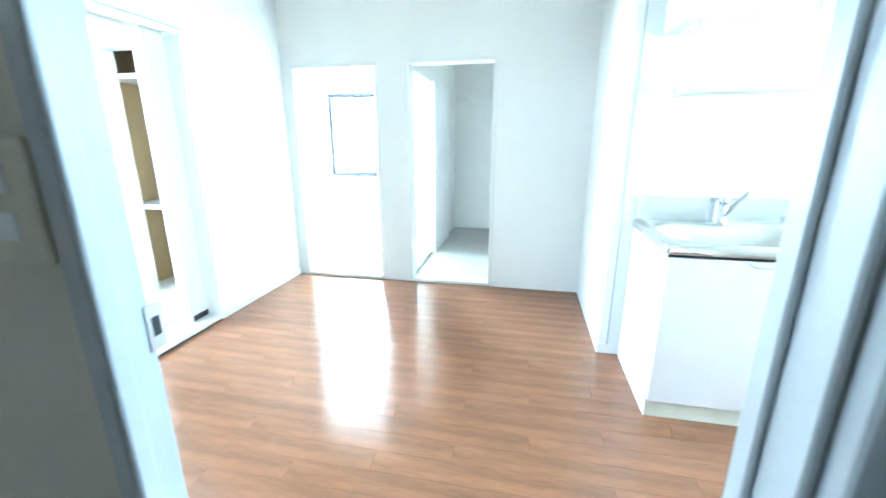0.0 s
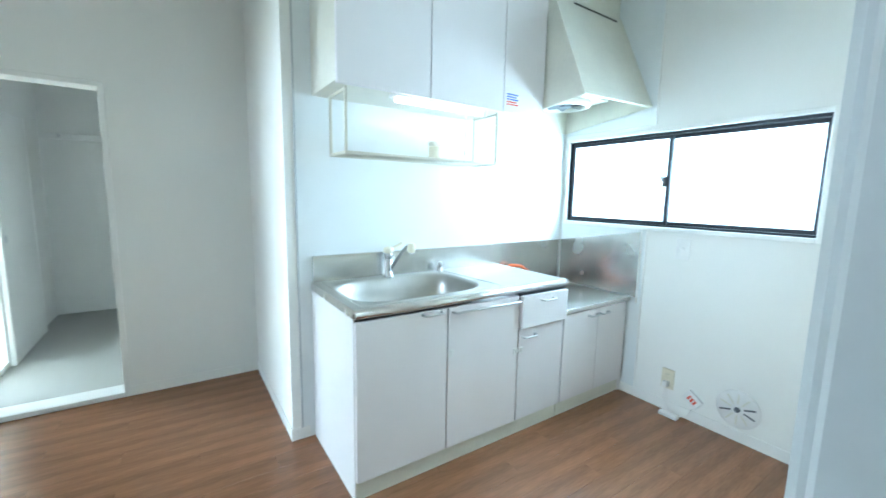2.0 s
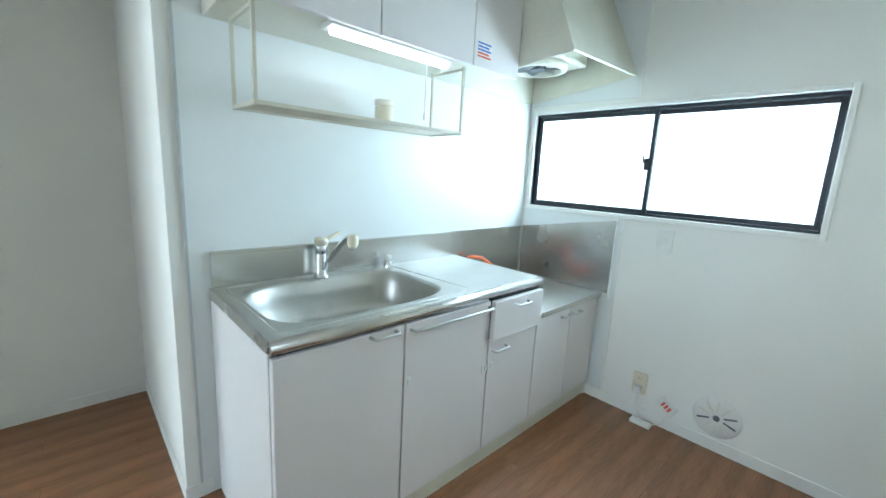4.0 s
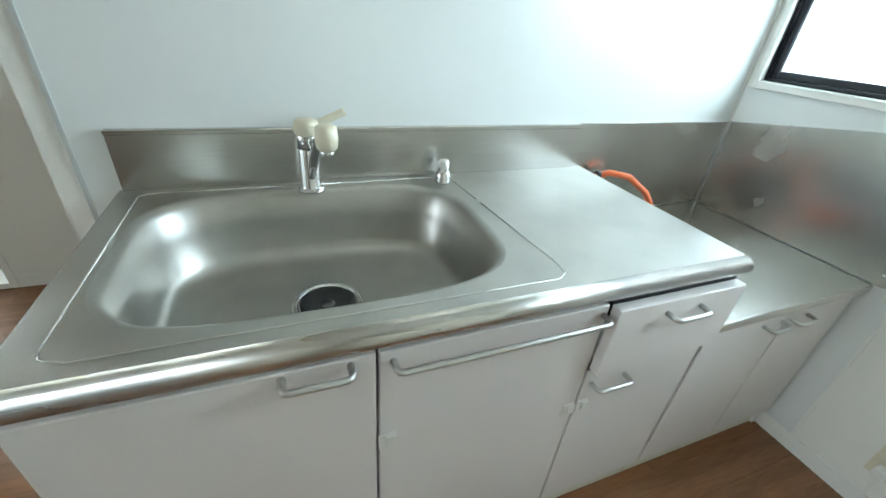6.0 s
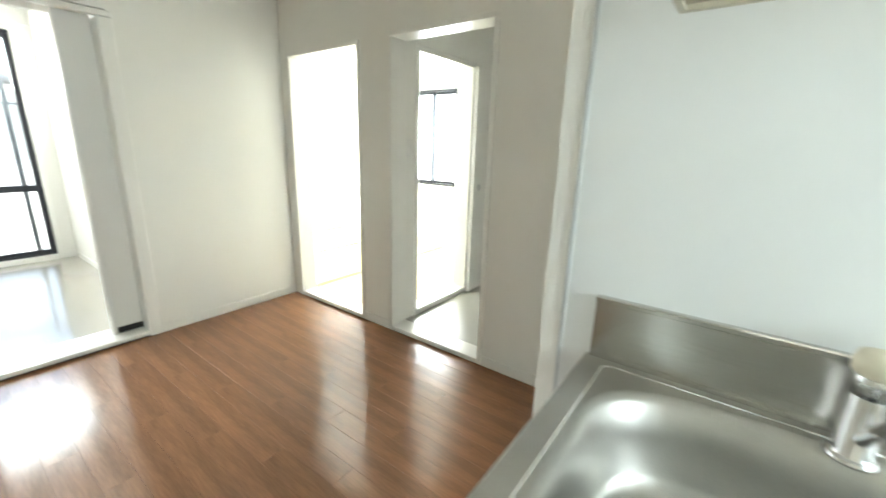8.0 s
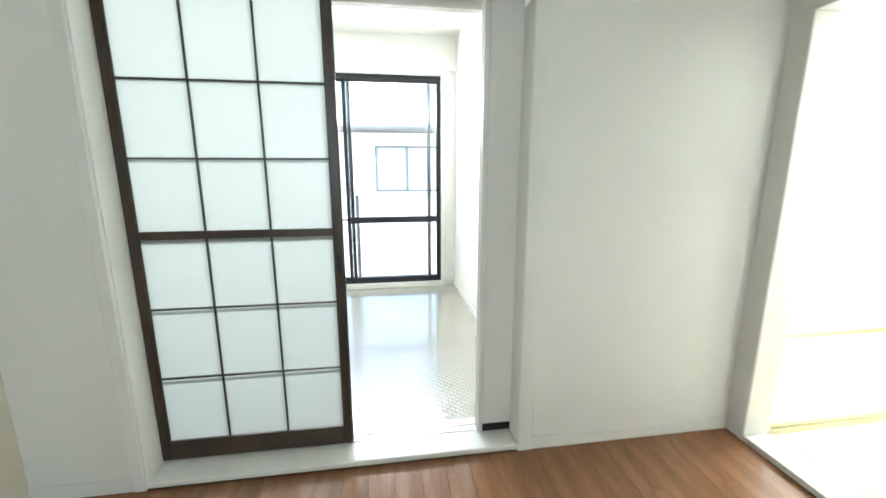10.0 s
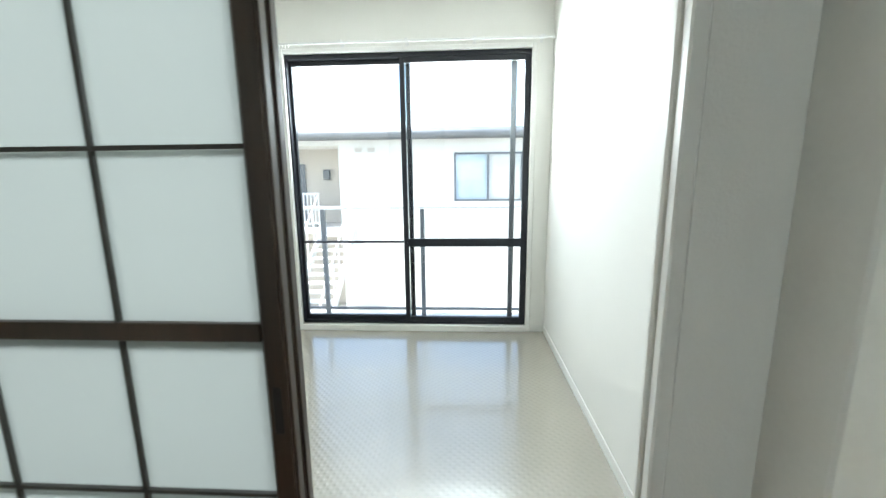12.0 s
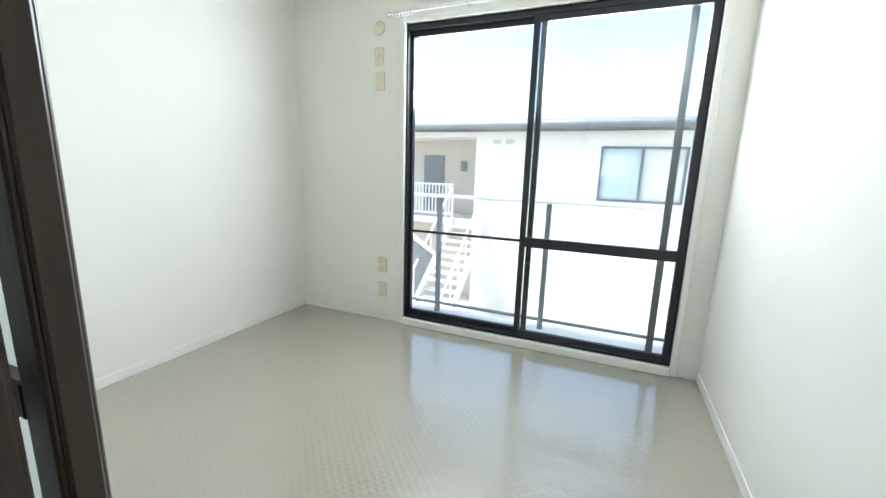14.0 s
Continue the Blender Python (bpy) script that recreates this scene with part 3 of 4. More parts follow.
def sink_top():
    """Pressed steel top: flat rim, rounded basin, rolled front and a back upstand."""
    top = thing("kitchen_sink", "brushed stainless steel sink top with a rounded basin", "sink")
    x0, x1, y0, y1, z = 2.605, 3.803, -1.565, -0.988, 0.803
    cx, cy, hx, hy = 2.989, -1.268, 0.324, 0.207
    n = 96

    def oval(sx, sy, e, zz, bow=0.0):
        out = []
        for k in range(n):
            a = math.tau * k / n
            c, s = math.cos(a), math.sin(a)
            px = math.copysign(abs(c) ** (2 / e), c) * sx
            py = math.copysign(abs(s) ** (2 / e), s) * sy
            py += bow * (1 - (px / sx) ** 2) * (1 if py > 0 else -0.7)
            out.append((cx + px, cy + py, zz))
        return out

    def rect(ax0, ax1, ay0, ay1, zz):
        out = []
        for p in oval(hx, hy, 4.5, 0):
            d = Vector((p[0] - cx, p[1] - cy))
            f = min((ax1 - cx) / d.x if d.x > 1e-6 else (ax0 - cx) / d.x if d.x < -1e-6 else 9, (ay1 - cy) / d.y if d.y > 1e-6 else (ay0 - cy) / d.y if d.y < -1e-6 else 9)
            out.append((cx + d.x * f, cy + d.y * f, zz))
        for corner in ((ax0, ay0), (ax0, ay1), (ax1, ay0), (ax1, ay1)):
            i = min(range(n), key=lambda q: (out[q][0] - corner[0]) ** 2 + (out[q][1] - corner[1]) ** 2)
            out[i] = (*corner, zz)
        return out
    bm = bmesh.new()
    rings = [rect(x0, x1, y0 + 0.022, y1, z), oval(hx + 0.012, hy + 0.010, 4.2, z - 0.0005, 0.018), oval(hx + 0.004, hy + 0.003, 4.2, z - 0.004, 0.018), oval(hx - 0.004, hy - 0.004, 4.1, z - 0.014, 0.018),
             oval(hx - 0.014, hy - 0.012, 4.0, z - 0.07, 0.016), oval(hx - 0.026, hy - 0.022, 3.8, z - 0.132, 0.014), oval(hx - 0.034, hy - 0.030, 3.7, z - 0.148, 0.013), oval(hx - 0.046, hy - 0.042, 3.6, z - 0.157, 0.012),
             oval(hx - 0.066, hy - 0.060, 3.4, z - 0.161, 0.010),
             oval(0.13, 0.09, 2.2, z - 0.167), oval(0.066, 0.066, 2.0, z - 0.170)]
    vs = [[bm.verts.new(p) for p in r] for r in rings]
    for i, (A, B) in enumerate(zip(vs, vs[1:])):
        for k in range(n):
            bm.faces.new((A[k], A[(k + 1) % n], B[(k + 1) % n], B[k])).smooth = i > 0
    part("basin", bm, BASIN, top)
    # rolled front edge
    bm = bmesh.new()
    prof = [(y0 + 0.022, z)] + [(y0 + 0.022 - 0.024 * math.sin(q * math.pi / 2 / 8), z - 0.022 + 0.022 * math.cos(q * math.pi / 2 / 8)) for q in range(1, 9)] + [(y0 - 0.001, z - 0.028), (y0 + 0.004, z - 0.034), (y0 + 0.03, z - 0.036)]
    L, R = ([bm.verts.new((x, *p)) for p in prof] for x in (x0, x1))
    for i in range(len(prof) - 1):
        bm.faces.new((L[i], R[i], R[i + 1], L[i + 1])).smooth = True
    bm.faces.new(L)
    bm.faces.new(R[::-1])
    part("front_edge", bm, STEEL, top, "rolled steel front edge")
    part("end_edge", tube(bmesh.new(), [(x1 - 0.004, y0 + 0.020, z - 0.013), (x1 - 0.004, y1, z - 0.013)], 0.013, 12), STEEL, top)
    part("end_edge", boxes((x0 - 0.003, x0, y0 + 0.022, y1, z - 0.036, z - 0.0005), bevel=0.001), STEEL, top)
    part("upstand", boxes((x0 + 0.006, 3.765, y1 - 0.010, -0.984, z - 0.001, 0.932), (x0 + 0.006, 3.765, y1 - 0.014, y1 - 0.010, 0.922, 0.932), bevel=0.0015), STEEL, top, "upright steel back rim")
    bead = [(2.645, -1.50, z), (2.645, -1.03, z), (2.66, -1.018, z), (3.30, -1.018, z)]
    part("bead", tube(bmesh.new(), bead, 0.0014, 6), STEEL, top, "pressed bead round the drainer")
    part("bead", tube(bmesh.new(), [(3.345, -1.03, z), (3.383, -1.47, z), (3.378, -1.505, z), (3.36, -1.518, z), (2.68, -1.518, z), (2.65, -1.505, z), (2.645, -1.49, z)], 0.0014, 6), STEEL, top)
    dz = z - 0.170
    drain = part("drain_ring", lathe(bmesh.new(), [(0.074, 0.001), (0.073, 0.004), (0.066, 0.005), (0.060, 0.002), (0.058, -0.004)], (cx, cy, dz), 40), CHROME, top, "bright drain ring")
    part("drain_cover", lathe(bmesh.new(), [(0.058, -0.003), (0.057, 0.004), (0.045, 0.006), (0.018, 0.004), (0.012, -0.001)], (cx, cy, dz), 40), RUBBER_SHADE, drain, "black rubber drain cover")
    return top


sink_top()

faucet = thing("faucet", "chrome mixer tap with yellowed cream lever and nozzle", "faucet", (2.99, -1.05, 0.803))
part("base", lathe(bmesh.new(), [(0.030, 0), (0.030, 0.004), (0.025, 0.008), (0.0225, 0.012), (0.0225, 0.098), (0.021, 0.101)], (0, 0, 0)), CHROME, faucet)
part("sleeve", lathe(bmesh.new(), [(0.0235, 0.0), (0.0235, 0.028), (0.022, 0.03)], (0, 0, 0.100)), CHROME, faucet)
part("cap", lathe(bmesh.new(), [(0.025, 0), (0.0275, 0.004), (0.0275, 0.020), (0.024, 0.029), (0.010, 0.033)], (0, 0, 0.130)), IVORY, faucet, "yellowed cream cap")
part("lever", tube(bmesh.new(), [(0.010, 0.0, 0.148), (0.035, 0.002, 0.155), (0.060, 0.004, 0.166), (0.078, 0.005, 0.174), (0.084, 0.005, 0.176)], 0.0088), IVORY, faucet, "yellowed cream lever")
part("spout", tube(bmesh.new(), [(0.001, -0.016, 0.040), (0.005, -0.060, 0.085), (0.012, -0.130, 0.150), (0.017, -0.168, 0.182), (0.019, -0.185, 0.189), (0.020, -0.200, 0.188)], 0.0100), CHROME, faucet, "slim slanting chrome spout")
part("nozzle", lathe(bmesh.new(), [(0.014, -0.030), (0.018, -0.026), (0.0205, -0.008), (0.018, 0.010), (0.008, 0.015)], (0.020, -0.208, 0.187), 20), IVORY, faucet, "cream spray nozzle")
part("aerator", lathe(bmesh.new(), [(0.011, -0.012), (0.013, -0.008), (0.013, 0.0)], (0.020, -0.208, 0.158), 16), CHROME, faucet)

valve = thing("stop_valve", "small chrome stop valve with a clear knob on the sink top", "valve", (3.318, -1.05, 0.803))
part("base", lathe(bmesh.new(), [(0.022, 0), (0.022, 0.003), (0.019, 0.010), (0.019, 0.026), (0.013, 0.032), (0.010, 0.036)], (0, 0, 0)), CHROME, valve)
part("knob", lathe(bmesh.new(), [(0.009, 0.036), (0.013, 0.040), (0.014, 0.052), (0.011, 0.058), (0.006, 0.060)], (0, 0, 0)), WHITEP, valve, "pale plastic knob")

gas = thing("stove_cabinet", "low white laminate stove cabinet with two doors", "cabinet")
part("body", boxes((3.806, 4.40, -1.530, -0.99, 0.09, 0.604), bevel=0.002), CABSIDE, gas)
part("plinth", boxes((3.806, 4.40, -1.527, -1.0, 0, 0.09)), CREAM, gas, "cream recessed plinth")
for x0, x1, h in ((3.809, 4.110, (4.02, 4.095)), (4.114, 4.398, (4.125, 4.20))):
    d = part("door", boxes((x0, x1, FY, -1.532, 0.092, 0.598), bevel=0.002), CAB, gas)
    handle(d, *h, 0.565)
part("filler", boxes((4.40, 4.418, -1.535, -0.99, 0, 0.604), bevel=0.001), CABSIDE, gas)
gtop = thing("stove_counter", "brushed stainless steel stove shelf and splash plates", "counter")
part("shelf", boxes((3.806, 4.418, -1.568, -0.99, 0.606, 0.632), bevel=0.004, seg=2), STEEL, gtop)
part("back_plate", boxes((3.77, 4.414, -0.990, -0.9845, 0.634, 0.935), bevel=0.001), STEEL, gtop, "steel splash plate on the back wall")
bm = bmesh.new()
side = [(-0.991, 0.634), (-1.60, 0.634), (-1.60, 1.04), (-0.991, 0.937)]
A, B = ([bm.verts.new((x, *p)) for p in side] for x in (4.4145, 4.4205))
bm.faces.new(A)
bm.faces.new(B[::-1])
for i in range(4):
    bm.faces.new((A[i], B[i], B[(i + 1) % 4], A[(i + 1) % 4]))
part("side_plate", bm, STEEL, gtop, "steel splash plate on the window wall")
part("edge_strip", boxes((4.408, 4.421, -1.607, -1.600, 0.60, 1.045), bevel=0.001), TRIM, gtop, "white edge strip")
part("corner_strip", boxes((4.408, 4.4145, -0.9965, -0.9905, 0.634, 0.94)), ALU, gtop)

hose = thing("gas_hose", "orange rubber gas hose curled on the stove shelf", "hose", (3.92, -1.03, 0.632))
part("tube", tube(bmesh.new(), [(-0.075, 0.012, 0.140), (-0.03, -0.005, 0.160), (0.03, -0.035, 0.152), (0.08, -0.07, 0.11), (0.11, -0.105, 0.045), (0.10, -0.16, 0.012), (0.06, -0.21, 0.012), (0.0, -0.22, 0.012), (-0.05, -0.18, 0.012)], 0.010, 12), HOSE, hose)
part("clip", lathe(bmesh.new(), [(0.0125, -0.008), (0.014, -0.004), (0.014, 0.004), (0.0125, 0.008)], (-0.06, 0.008, 0.148), 16, "x"), RUBBER_SHADE, hose, "dark hose clip")
part("gas_tap", lathe(bmesh.new(), [(0.014, 0), (0.014, 0.11), (0.010, 0.125), (0.010, 0.145)], (-0.078, 0.012, 0.0), 16), ALU, hose, "metal gas tap")

upper = thing("wall_cabinet", "pale grey laminate wall cabinet with three doors", "wall cabinet")
part("body", boxes((2.627, 3.79, -1.318, -0.984, 1.682, H - 0.002), bevel=0.002), CREAM, upper, "cream cabinet carcass")
for x0, x1 in ((2.625, 3.056), (3.060, 3.494), (3.498, 3.788)):
    part("door", boxes((x0, x1, -1.340, -1.320, 1.668, H - 0.02), bevel=0.002), CAB, upper)
lab = part("sticker", boxes((3.512, 3.600, -1.3412, -1.3402, 1.700, 1.770)), WHITEP, upper, "small notice with blue and red lines")
for k, (z, m) in enumerate(((1.760, INKB), (1.747, INKB), (1.735, INKB), (1.722, INKR), (1.710, INKR))):
    part("print_line", boxes((3.516, 3.596 - 0.012 * (k % 2), -1.3418, -1.3413, z - 0.004, z + 0.003)), m, lab)

lamp = thing("cabinet_light", "slim lit fluorescent lamp under the wall cabinet", "lamp")
part("housing", boxes((2.90, 3.42, -1.315, -1.235, 1.664, 1.682), bevel=0.003), WHITEP, lamp)
part("tube", tube(bmesh.new(), [(2.915, -1.275, 1.655), (3.405, -1.275, 1.655)], 0.012, 12), TUBE, lamp, "lit white tube")
part("end_cap", boxes((3.405, 3.425, -1.30, -1.25, 1.640, 1.666), bevel=0.003), WHITEP, lamp)
part("pull_cord", tube(bmesh.new(), [(3.30, -1.285, 1.664), (3.30, -1.285, 1.46)], 0.0022, 6), WHITEP, lamp, "thin white pull cord")
part("cord_bead", lathe(bmesh.new(), [(0.003, 0), (0.005, 0.006), (0.005, 0.022), (0.003, 0.028)], (3.30, -1.285, 1.436), 10), WHITEP, lamp)

rack = thing("dish_rack", "cream wire dish rack hung under the wall cabinet", "rack")
for x in (2.69, 3.53):
    for y in (-1.255, -1.06):
        part("upright", boxes((x - 0.005, x + 0.005, y - 0.005, y + 0.005, 1.418, 1.681)), RACK, rack)
    part("side_bar", boxes((x - 0.005, x + 0.005, -1.25, -1.065, 1.665, 1.675)), RACK, rack)
for y in (-1.255, -1.06):
    part("long_rail", boxes((2.685, 3.535, y - 0.006, y + 0.006, 1.405, 1.418), bevel=0.001), RACK, rack)
for x in (2.69, 3.53):
    part("end_rail", boxes((x - 0.005, x + 0.005, -1.249, -1.066, 1.405, 1.418)), RACK, rack)
for k in range(9):
    y = -1.235 + k * 0.0195
    part("wire", tube(bmesh.new(), [(2.695, y, 1.412), (3.525, y, 1.412)], 0.003, 6), RACK, rack)
cup = thing("storage_jar", "small cream plastic jar with a pale lid on the rack", "jar", (3.24, -1.10, 1.415))
part("body", lathe(bmesh.new(), [(0.034, 0), (0.037, 0.004), (0.037, 0.072), (0.033, 0.078)], (0, 0, 0)), IVORY, cup)
part("lid", lathe(bmesh.new(), [(0.036, 0.078), (0.038, 0.081), (0.038, 0.098), (0.034, 0.102)], (0, 0, 0)), CREAM, cup)

hood = thing("range_hood", "cream enamel range hood sloping out over the stove", "range hood")
bm = bmesh.new()
ho = [((3.796, -1.605, 1.752), (4.416, -1.605, 1.772), (4.416, -1.36, 2.33), (3.796, -1.36, 2.33)), ((3.796, -0.986, 1.685), (4.416, -0.986, 1.685), (4.416, -0.986, 2.33), (3.796, -0.986, 2.33))]
F, K = ([bm.verts.new(p) for p in side] for side in ho)
for q in ((F[0], F[1], F[2], F[3]), (K[3], K[2], K[1], K[0]), (F[0], F[3], K[3], K[0]), (F[1], K[1], K[2], F[2]), (F[3], F[2], K[2], K[3])):
    bm.faces.new(q)
shell = part("shell", bm, CREAM, hood)
mod = shell.modifiers.new("thickness", "SOLIDIFY")
mod.thickness, mod.offset = 0.012, -1
part("top_box", boxes((3.80, 4.414, -1.352, -0.986, 2.332, H - 0.002), bevel=0.003), CREAM, hood)
part("slot", boxes((3.95, 4.35, -1.377, -1.366, 2.28, 2.30)), MUNTIN, hood, "dark slot near the hood's top")
part("fan_box", boxes((3.95, 4.35, -1.36, -1.02, 1.83, 2.02), bevel=0.012, seg=2), CREAM, hood)
fan = part("fan_ring", lathe(bmesh.new(), [(0.15, 0.03), (0.15, 0.0), (0.125, -0.006), (0.118, 0.0), (0.118, 0.028)], (4.15, -1.19, 1.80), 36), CREAM, hood)
part("fan_hub", lathe(bmesh.new(), [(0.035, 0.0), (0.04, 0.008), (0.04, 0.025)], (4.15, -1.19, 1.80), 20), GREYALU, fan)
for k in range(6):
    q = k * math.tau / 6
    bm = boxes((0.04, 0.112, -0.022, 0.022, 0.008, 0.011))
    bmesh.ops.transform(bm, matrix=pose(4.15, -1.19, 1.80, 0, 0, math.degrees(q)) @ pose(0, 0, 0, 22), verts=bm.verts)
    part("fan_blade", bm, GREYALU, fan)


# ---- small wall things ----
def plate_x(name, x, y, z, w, h, face, label, category, m=IVORY, group=""):
    """A wall plate on a wall of constant x; face is +1 or -1, the side that it looks to."""
    t = thing(name, label, category, (x, y, z), group)
    part("plate", boxes((min(0, face * 0.008), max(0, face * 0.008), -w / 2, w / 2, -h / 2, h / 2), bevel=0.003, seg=2), m, t)
    return t


def socket_holes(t, face, zs):
    for z in zs:
        s = part("socket", boxes((min(face * 0.008, face * 0.010), max(face * 0.008, face * 0.010), -0.012, 0.012, z - 0.012, z + 0.012), bevel=0.0008), IVORY, t)
        for y in (-0.005, 0.005):
            part("slot", boxes((min(face * 0.0101, face * 0.0106), max(face * 0.0101, face * 0.0106), y - 0.001, y + 0.001, z - 0.005, z + 0.005)), RUBBER_SHADE, s)


g1 = plate_x("gas_cock_plate", 4.425, -1.846, 0.965, 0.075, 0.12, -1, "white gas alarm socket plate on the kitchen wall", "wall plate", WHITEP)
part("button", lathe(bmesh.new(), [(0.012, 0.0), (0.012, -0.006), (0.009, -0.009)], (-0.008, 0, 0), 16, "x"), WHITEP, g1)
o1 = plate_x("wall_outlet", 4.425, -1.832, 0.195, 0.072, 0.118, -1, "ivory wall outlet with a plug in it above the baseboard", "outlet")
socket_holes(o1, -1, (0.028,))
plug = thing("power_cord", "white plug and cord hanging down to the floor", "cord", (4.417, -1.832, 0.17))
part("plug", boxes((-0.034, -0.003, -0.016, 0.016, -0.016, 0.016), bevel=0.005, seg=2), WHITEP, plug)
part("cord", tube(bmesh.new(), [(-0.030, 0, -0.012), (-0.034, -0.002, -0.05), (-0.03, -0.006, -0.10), (-0.03, -0.02, -0.142), (-0.04, -0.05, -0.153), (-0.06, -0.08, -0.155)], 0.003, 8), WHITEP, plug)
part("tap_block", boxes((-0.075, -0.035, -0.10, 0.0, -0.17, -0.148), bevel=0.005, seg=2), WHITEP, plug, "white extension block on the floor")
part("cord", tube(bmesh.new(), [(-0.05, -0.10, -0.15), (-0.03, -0.135, -0.135), (-0.012, -0.15, -0.09)], 0.003, 8), WHITEP, plug)
alarm = thing("gas_alarm_tag", "small tilted white box with red print on the wall", "alarm box", (4.425, -1.977, 0.13))
alarm.rotation_euler = (radians(35), 0, 0)
part("box", boxes((-0.022, 0, -0.045, 0.045, -0.033, 0.033), bevel=0.004, seg=2), WHITEP, alarm)
for y in (-0.018, 0.0, 0.018):
    part("print_mark", boxes((-0.0228, -0.0222, y - 0.006, y + 0.006, -0.014, 0.014)), INKR, alarm)
vent = thing("floor_vent_cover", "round white vent cover with radial slots on the wall", "vent", (4.425, -2.187, 0.172))
part("disc", lathe(bmesh.new(), [(0.10, 0), (0.10, -0.004), (0.092, -0.009), (0.02, -0.012)], (0, 0, 0), 40, "x"), WHITEP, vent)
part("knob", lathe(bmesh.new(), [(0.014, -0.010), (0.014, -0.018), (0.008, -0.022)], (0, 0, 0), 16, "x"), GREYALU, vent)
for k in range(10):
    q = k * math.tau / 10
    bm = boxes((-0.0125, -0.0105, -0.004, 0.004, 0.03, 0.082))
    bmesh.ops.transform(bm, matrix=pose(0, 0, 0, math.degrees(q)), verts=bm.verts)
    part("slot", bm, GREYALU if k in (2, 3, 7) else CREAM, vent)

o2 = plate_x("wall_outlet", -2.53, -2.945, 0.43, 0.072, 0.118, 1, "ivory double wall outlet beside the balcony window", "outlet")
socket_holes(o2, 1, (0.028, -0.028))
plate_x("blank_plate", -2.53, -2.943, 0.24, 0.072, 0.118, 1, "ivory blank wall plate below an outlet", "wall plate")
o3 = plate_x("wall_outlet", -2.53, -2.97, 1.885, 0.072, 0.118, 1, "ivory air conditioner outlet high on the wall", "outlet")
socket_holes(o3, 1, (0.0,))
plate_x("blank_plate", -2.53, -2.965, 1.725, 0.072, 0.118, 1, "ivory blank wall plate high on the wall", "wall plate")
hole = thing("pipe_hole_cap", "round ivory pipe hole cap high on the wall", "cap", (-2.53, -2.97, 2.062))
part("cap", lathe(bmesh.new(), [(0.045, 0), (0.045, 0.006), (0.038, 0.012), (0.008, 0.013)], (0, 0, 0), 28, "x"), IVORY, hole)

rail = thing("curtain_rail", "white metal curtain rail above the balcony window", "curtain rail")
part("rail", boxes((-2.462, -2.446, -2.86, -0.872, 2.108, 2.122), bevel=0.002), WHITEM, rail)
for y in (-2.80, -2.33, -1.87, -1.40, -0.94):
    part("bracket", boxes((-2.53, -2.446, y - 0.012, y + 0.012, 2.122, 2.130), (-2.53, -2.526, y - 0.012, y + 0.012, 2.10, 2.14)), WHITEM, rail)
for y in (-2.862, -0.87):
    part("end_cap", boxes((-2.466, -2.442, y - 0.01, y + 0.01, 2.100, 2.128), bevel=0.003), WHITEP, rail)
for k in range(7):
    part("runner", boxes((-2.458, -2.450, -2.83 + k * 0.022, -2.822 + k * 0.022, 2.088, 2.108), bevel=0.001), WHITEP, rail)

sw = thing("light_switch", "ivory light switch plate on the hall wall", "switch", (1.552, -2.94, 1.148))
part("plate", boxes((-0.038, 0.038, -0.008, 0, -0.06, 0.06), bevel=0.003, seg=2), IVORY, sw)
for z in (-0.022, 0.022):
    part("rocker", boxes((-0.012, 0.012, -0.011, -0.008, z - 0.014, z + 0.014), bevel=0.001), WHITEP, sw)
sw2 = plate_x("light_switch", 1.05, 0.20, 1.18, 0.07, 0.115, 1, "white light switch on the washroom wall", "switch", WHITEP)
part("rocker", boxes((0.008, 0.011, -0.012, 0.012, -0.03, 0.03), bevel=0.001), WHITEP, sw2)
panel_door = thing("panel_door", "flat white sliding panel door against the washroom partition", "sliding door", (1.078, 1.34, 0.0))
part("panel", boxes((-0.012, 0.012, -0.390, 0.390, 0.004, 1.78), bevel=0.002), TRIM, panel_door)
for y in (-0.402, 0.402):
    part("stile", boxes((-0.015, 0.015, y - 0.011, y + 0.011, 0.0, 1.785), bevel=0.002), TRIM, panel_door)
part("finger_pull", lathe(bmesh.new(), [(0.028, 0.0), (0.028, 0.003), (0.020, 0.001)], (0.012, -0.33, 0.88), 20, "x"), ALU, panel_door, "round metal finger pull")
rod = thing("washroom_rail", "white wooden hanging rail on the washroom end wall", "rail")
part("board", boxes((1.06, 2.47, 2.318, 2.34, 1.70, 1.76), bevel=0.003), TRIM, rod)
part("hook", tube(bmesh.new(), [(1.20, 2.318, 1.73), (1.20, 2.28, 1.72), (1.20, 2.27, 1.745)], 0.005), ALU, rod)

# ---- tatami room floor ----
tfloor = structure("floor_tatami", boxes((-2.53, 0.95, 0.12, 2.15, -0.08, 0.0)), SUBFLOOR, "floor of woven rush tatami mats", "floor")
mats = [(-2.53 + 0.87 * i, -2.53 + 0.87 * (i + 1), 0.12, 1.90) for i in range(4)]
mats += [(-2.53, -0.79, 1.90, 2.15), (-0.79, 0.95, 1.90, 2.15)]
for x0, x1, y0, y1 in mats:
    mt = part("tatami_mat", boxes((x0 + 0.002, x1 - 0.002, y0 + 0.002, y1 - 0.002, 0.0, 0.03), bevel=0.003), TATAMI, tfloor)
    for a, b in ((x0 + 0.003, x0 + 0.032), (x1 - 0.032, x1 - 0.003)):
        part("edge_band", boxes((a, b, y0 + 0.004, y1 - 0.004, 0.0305, 0.033)), BORDER, mt)

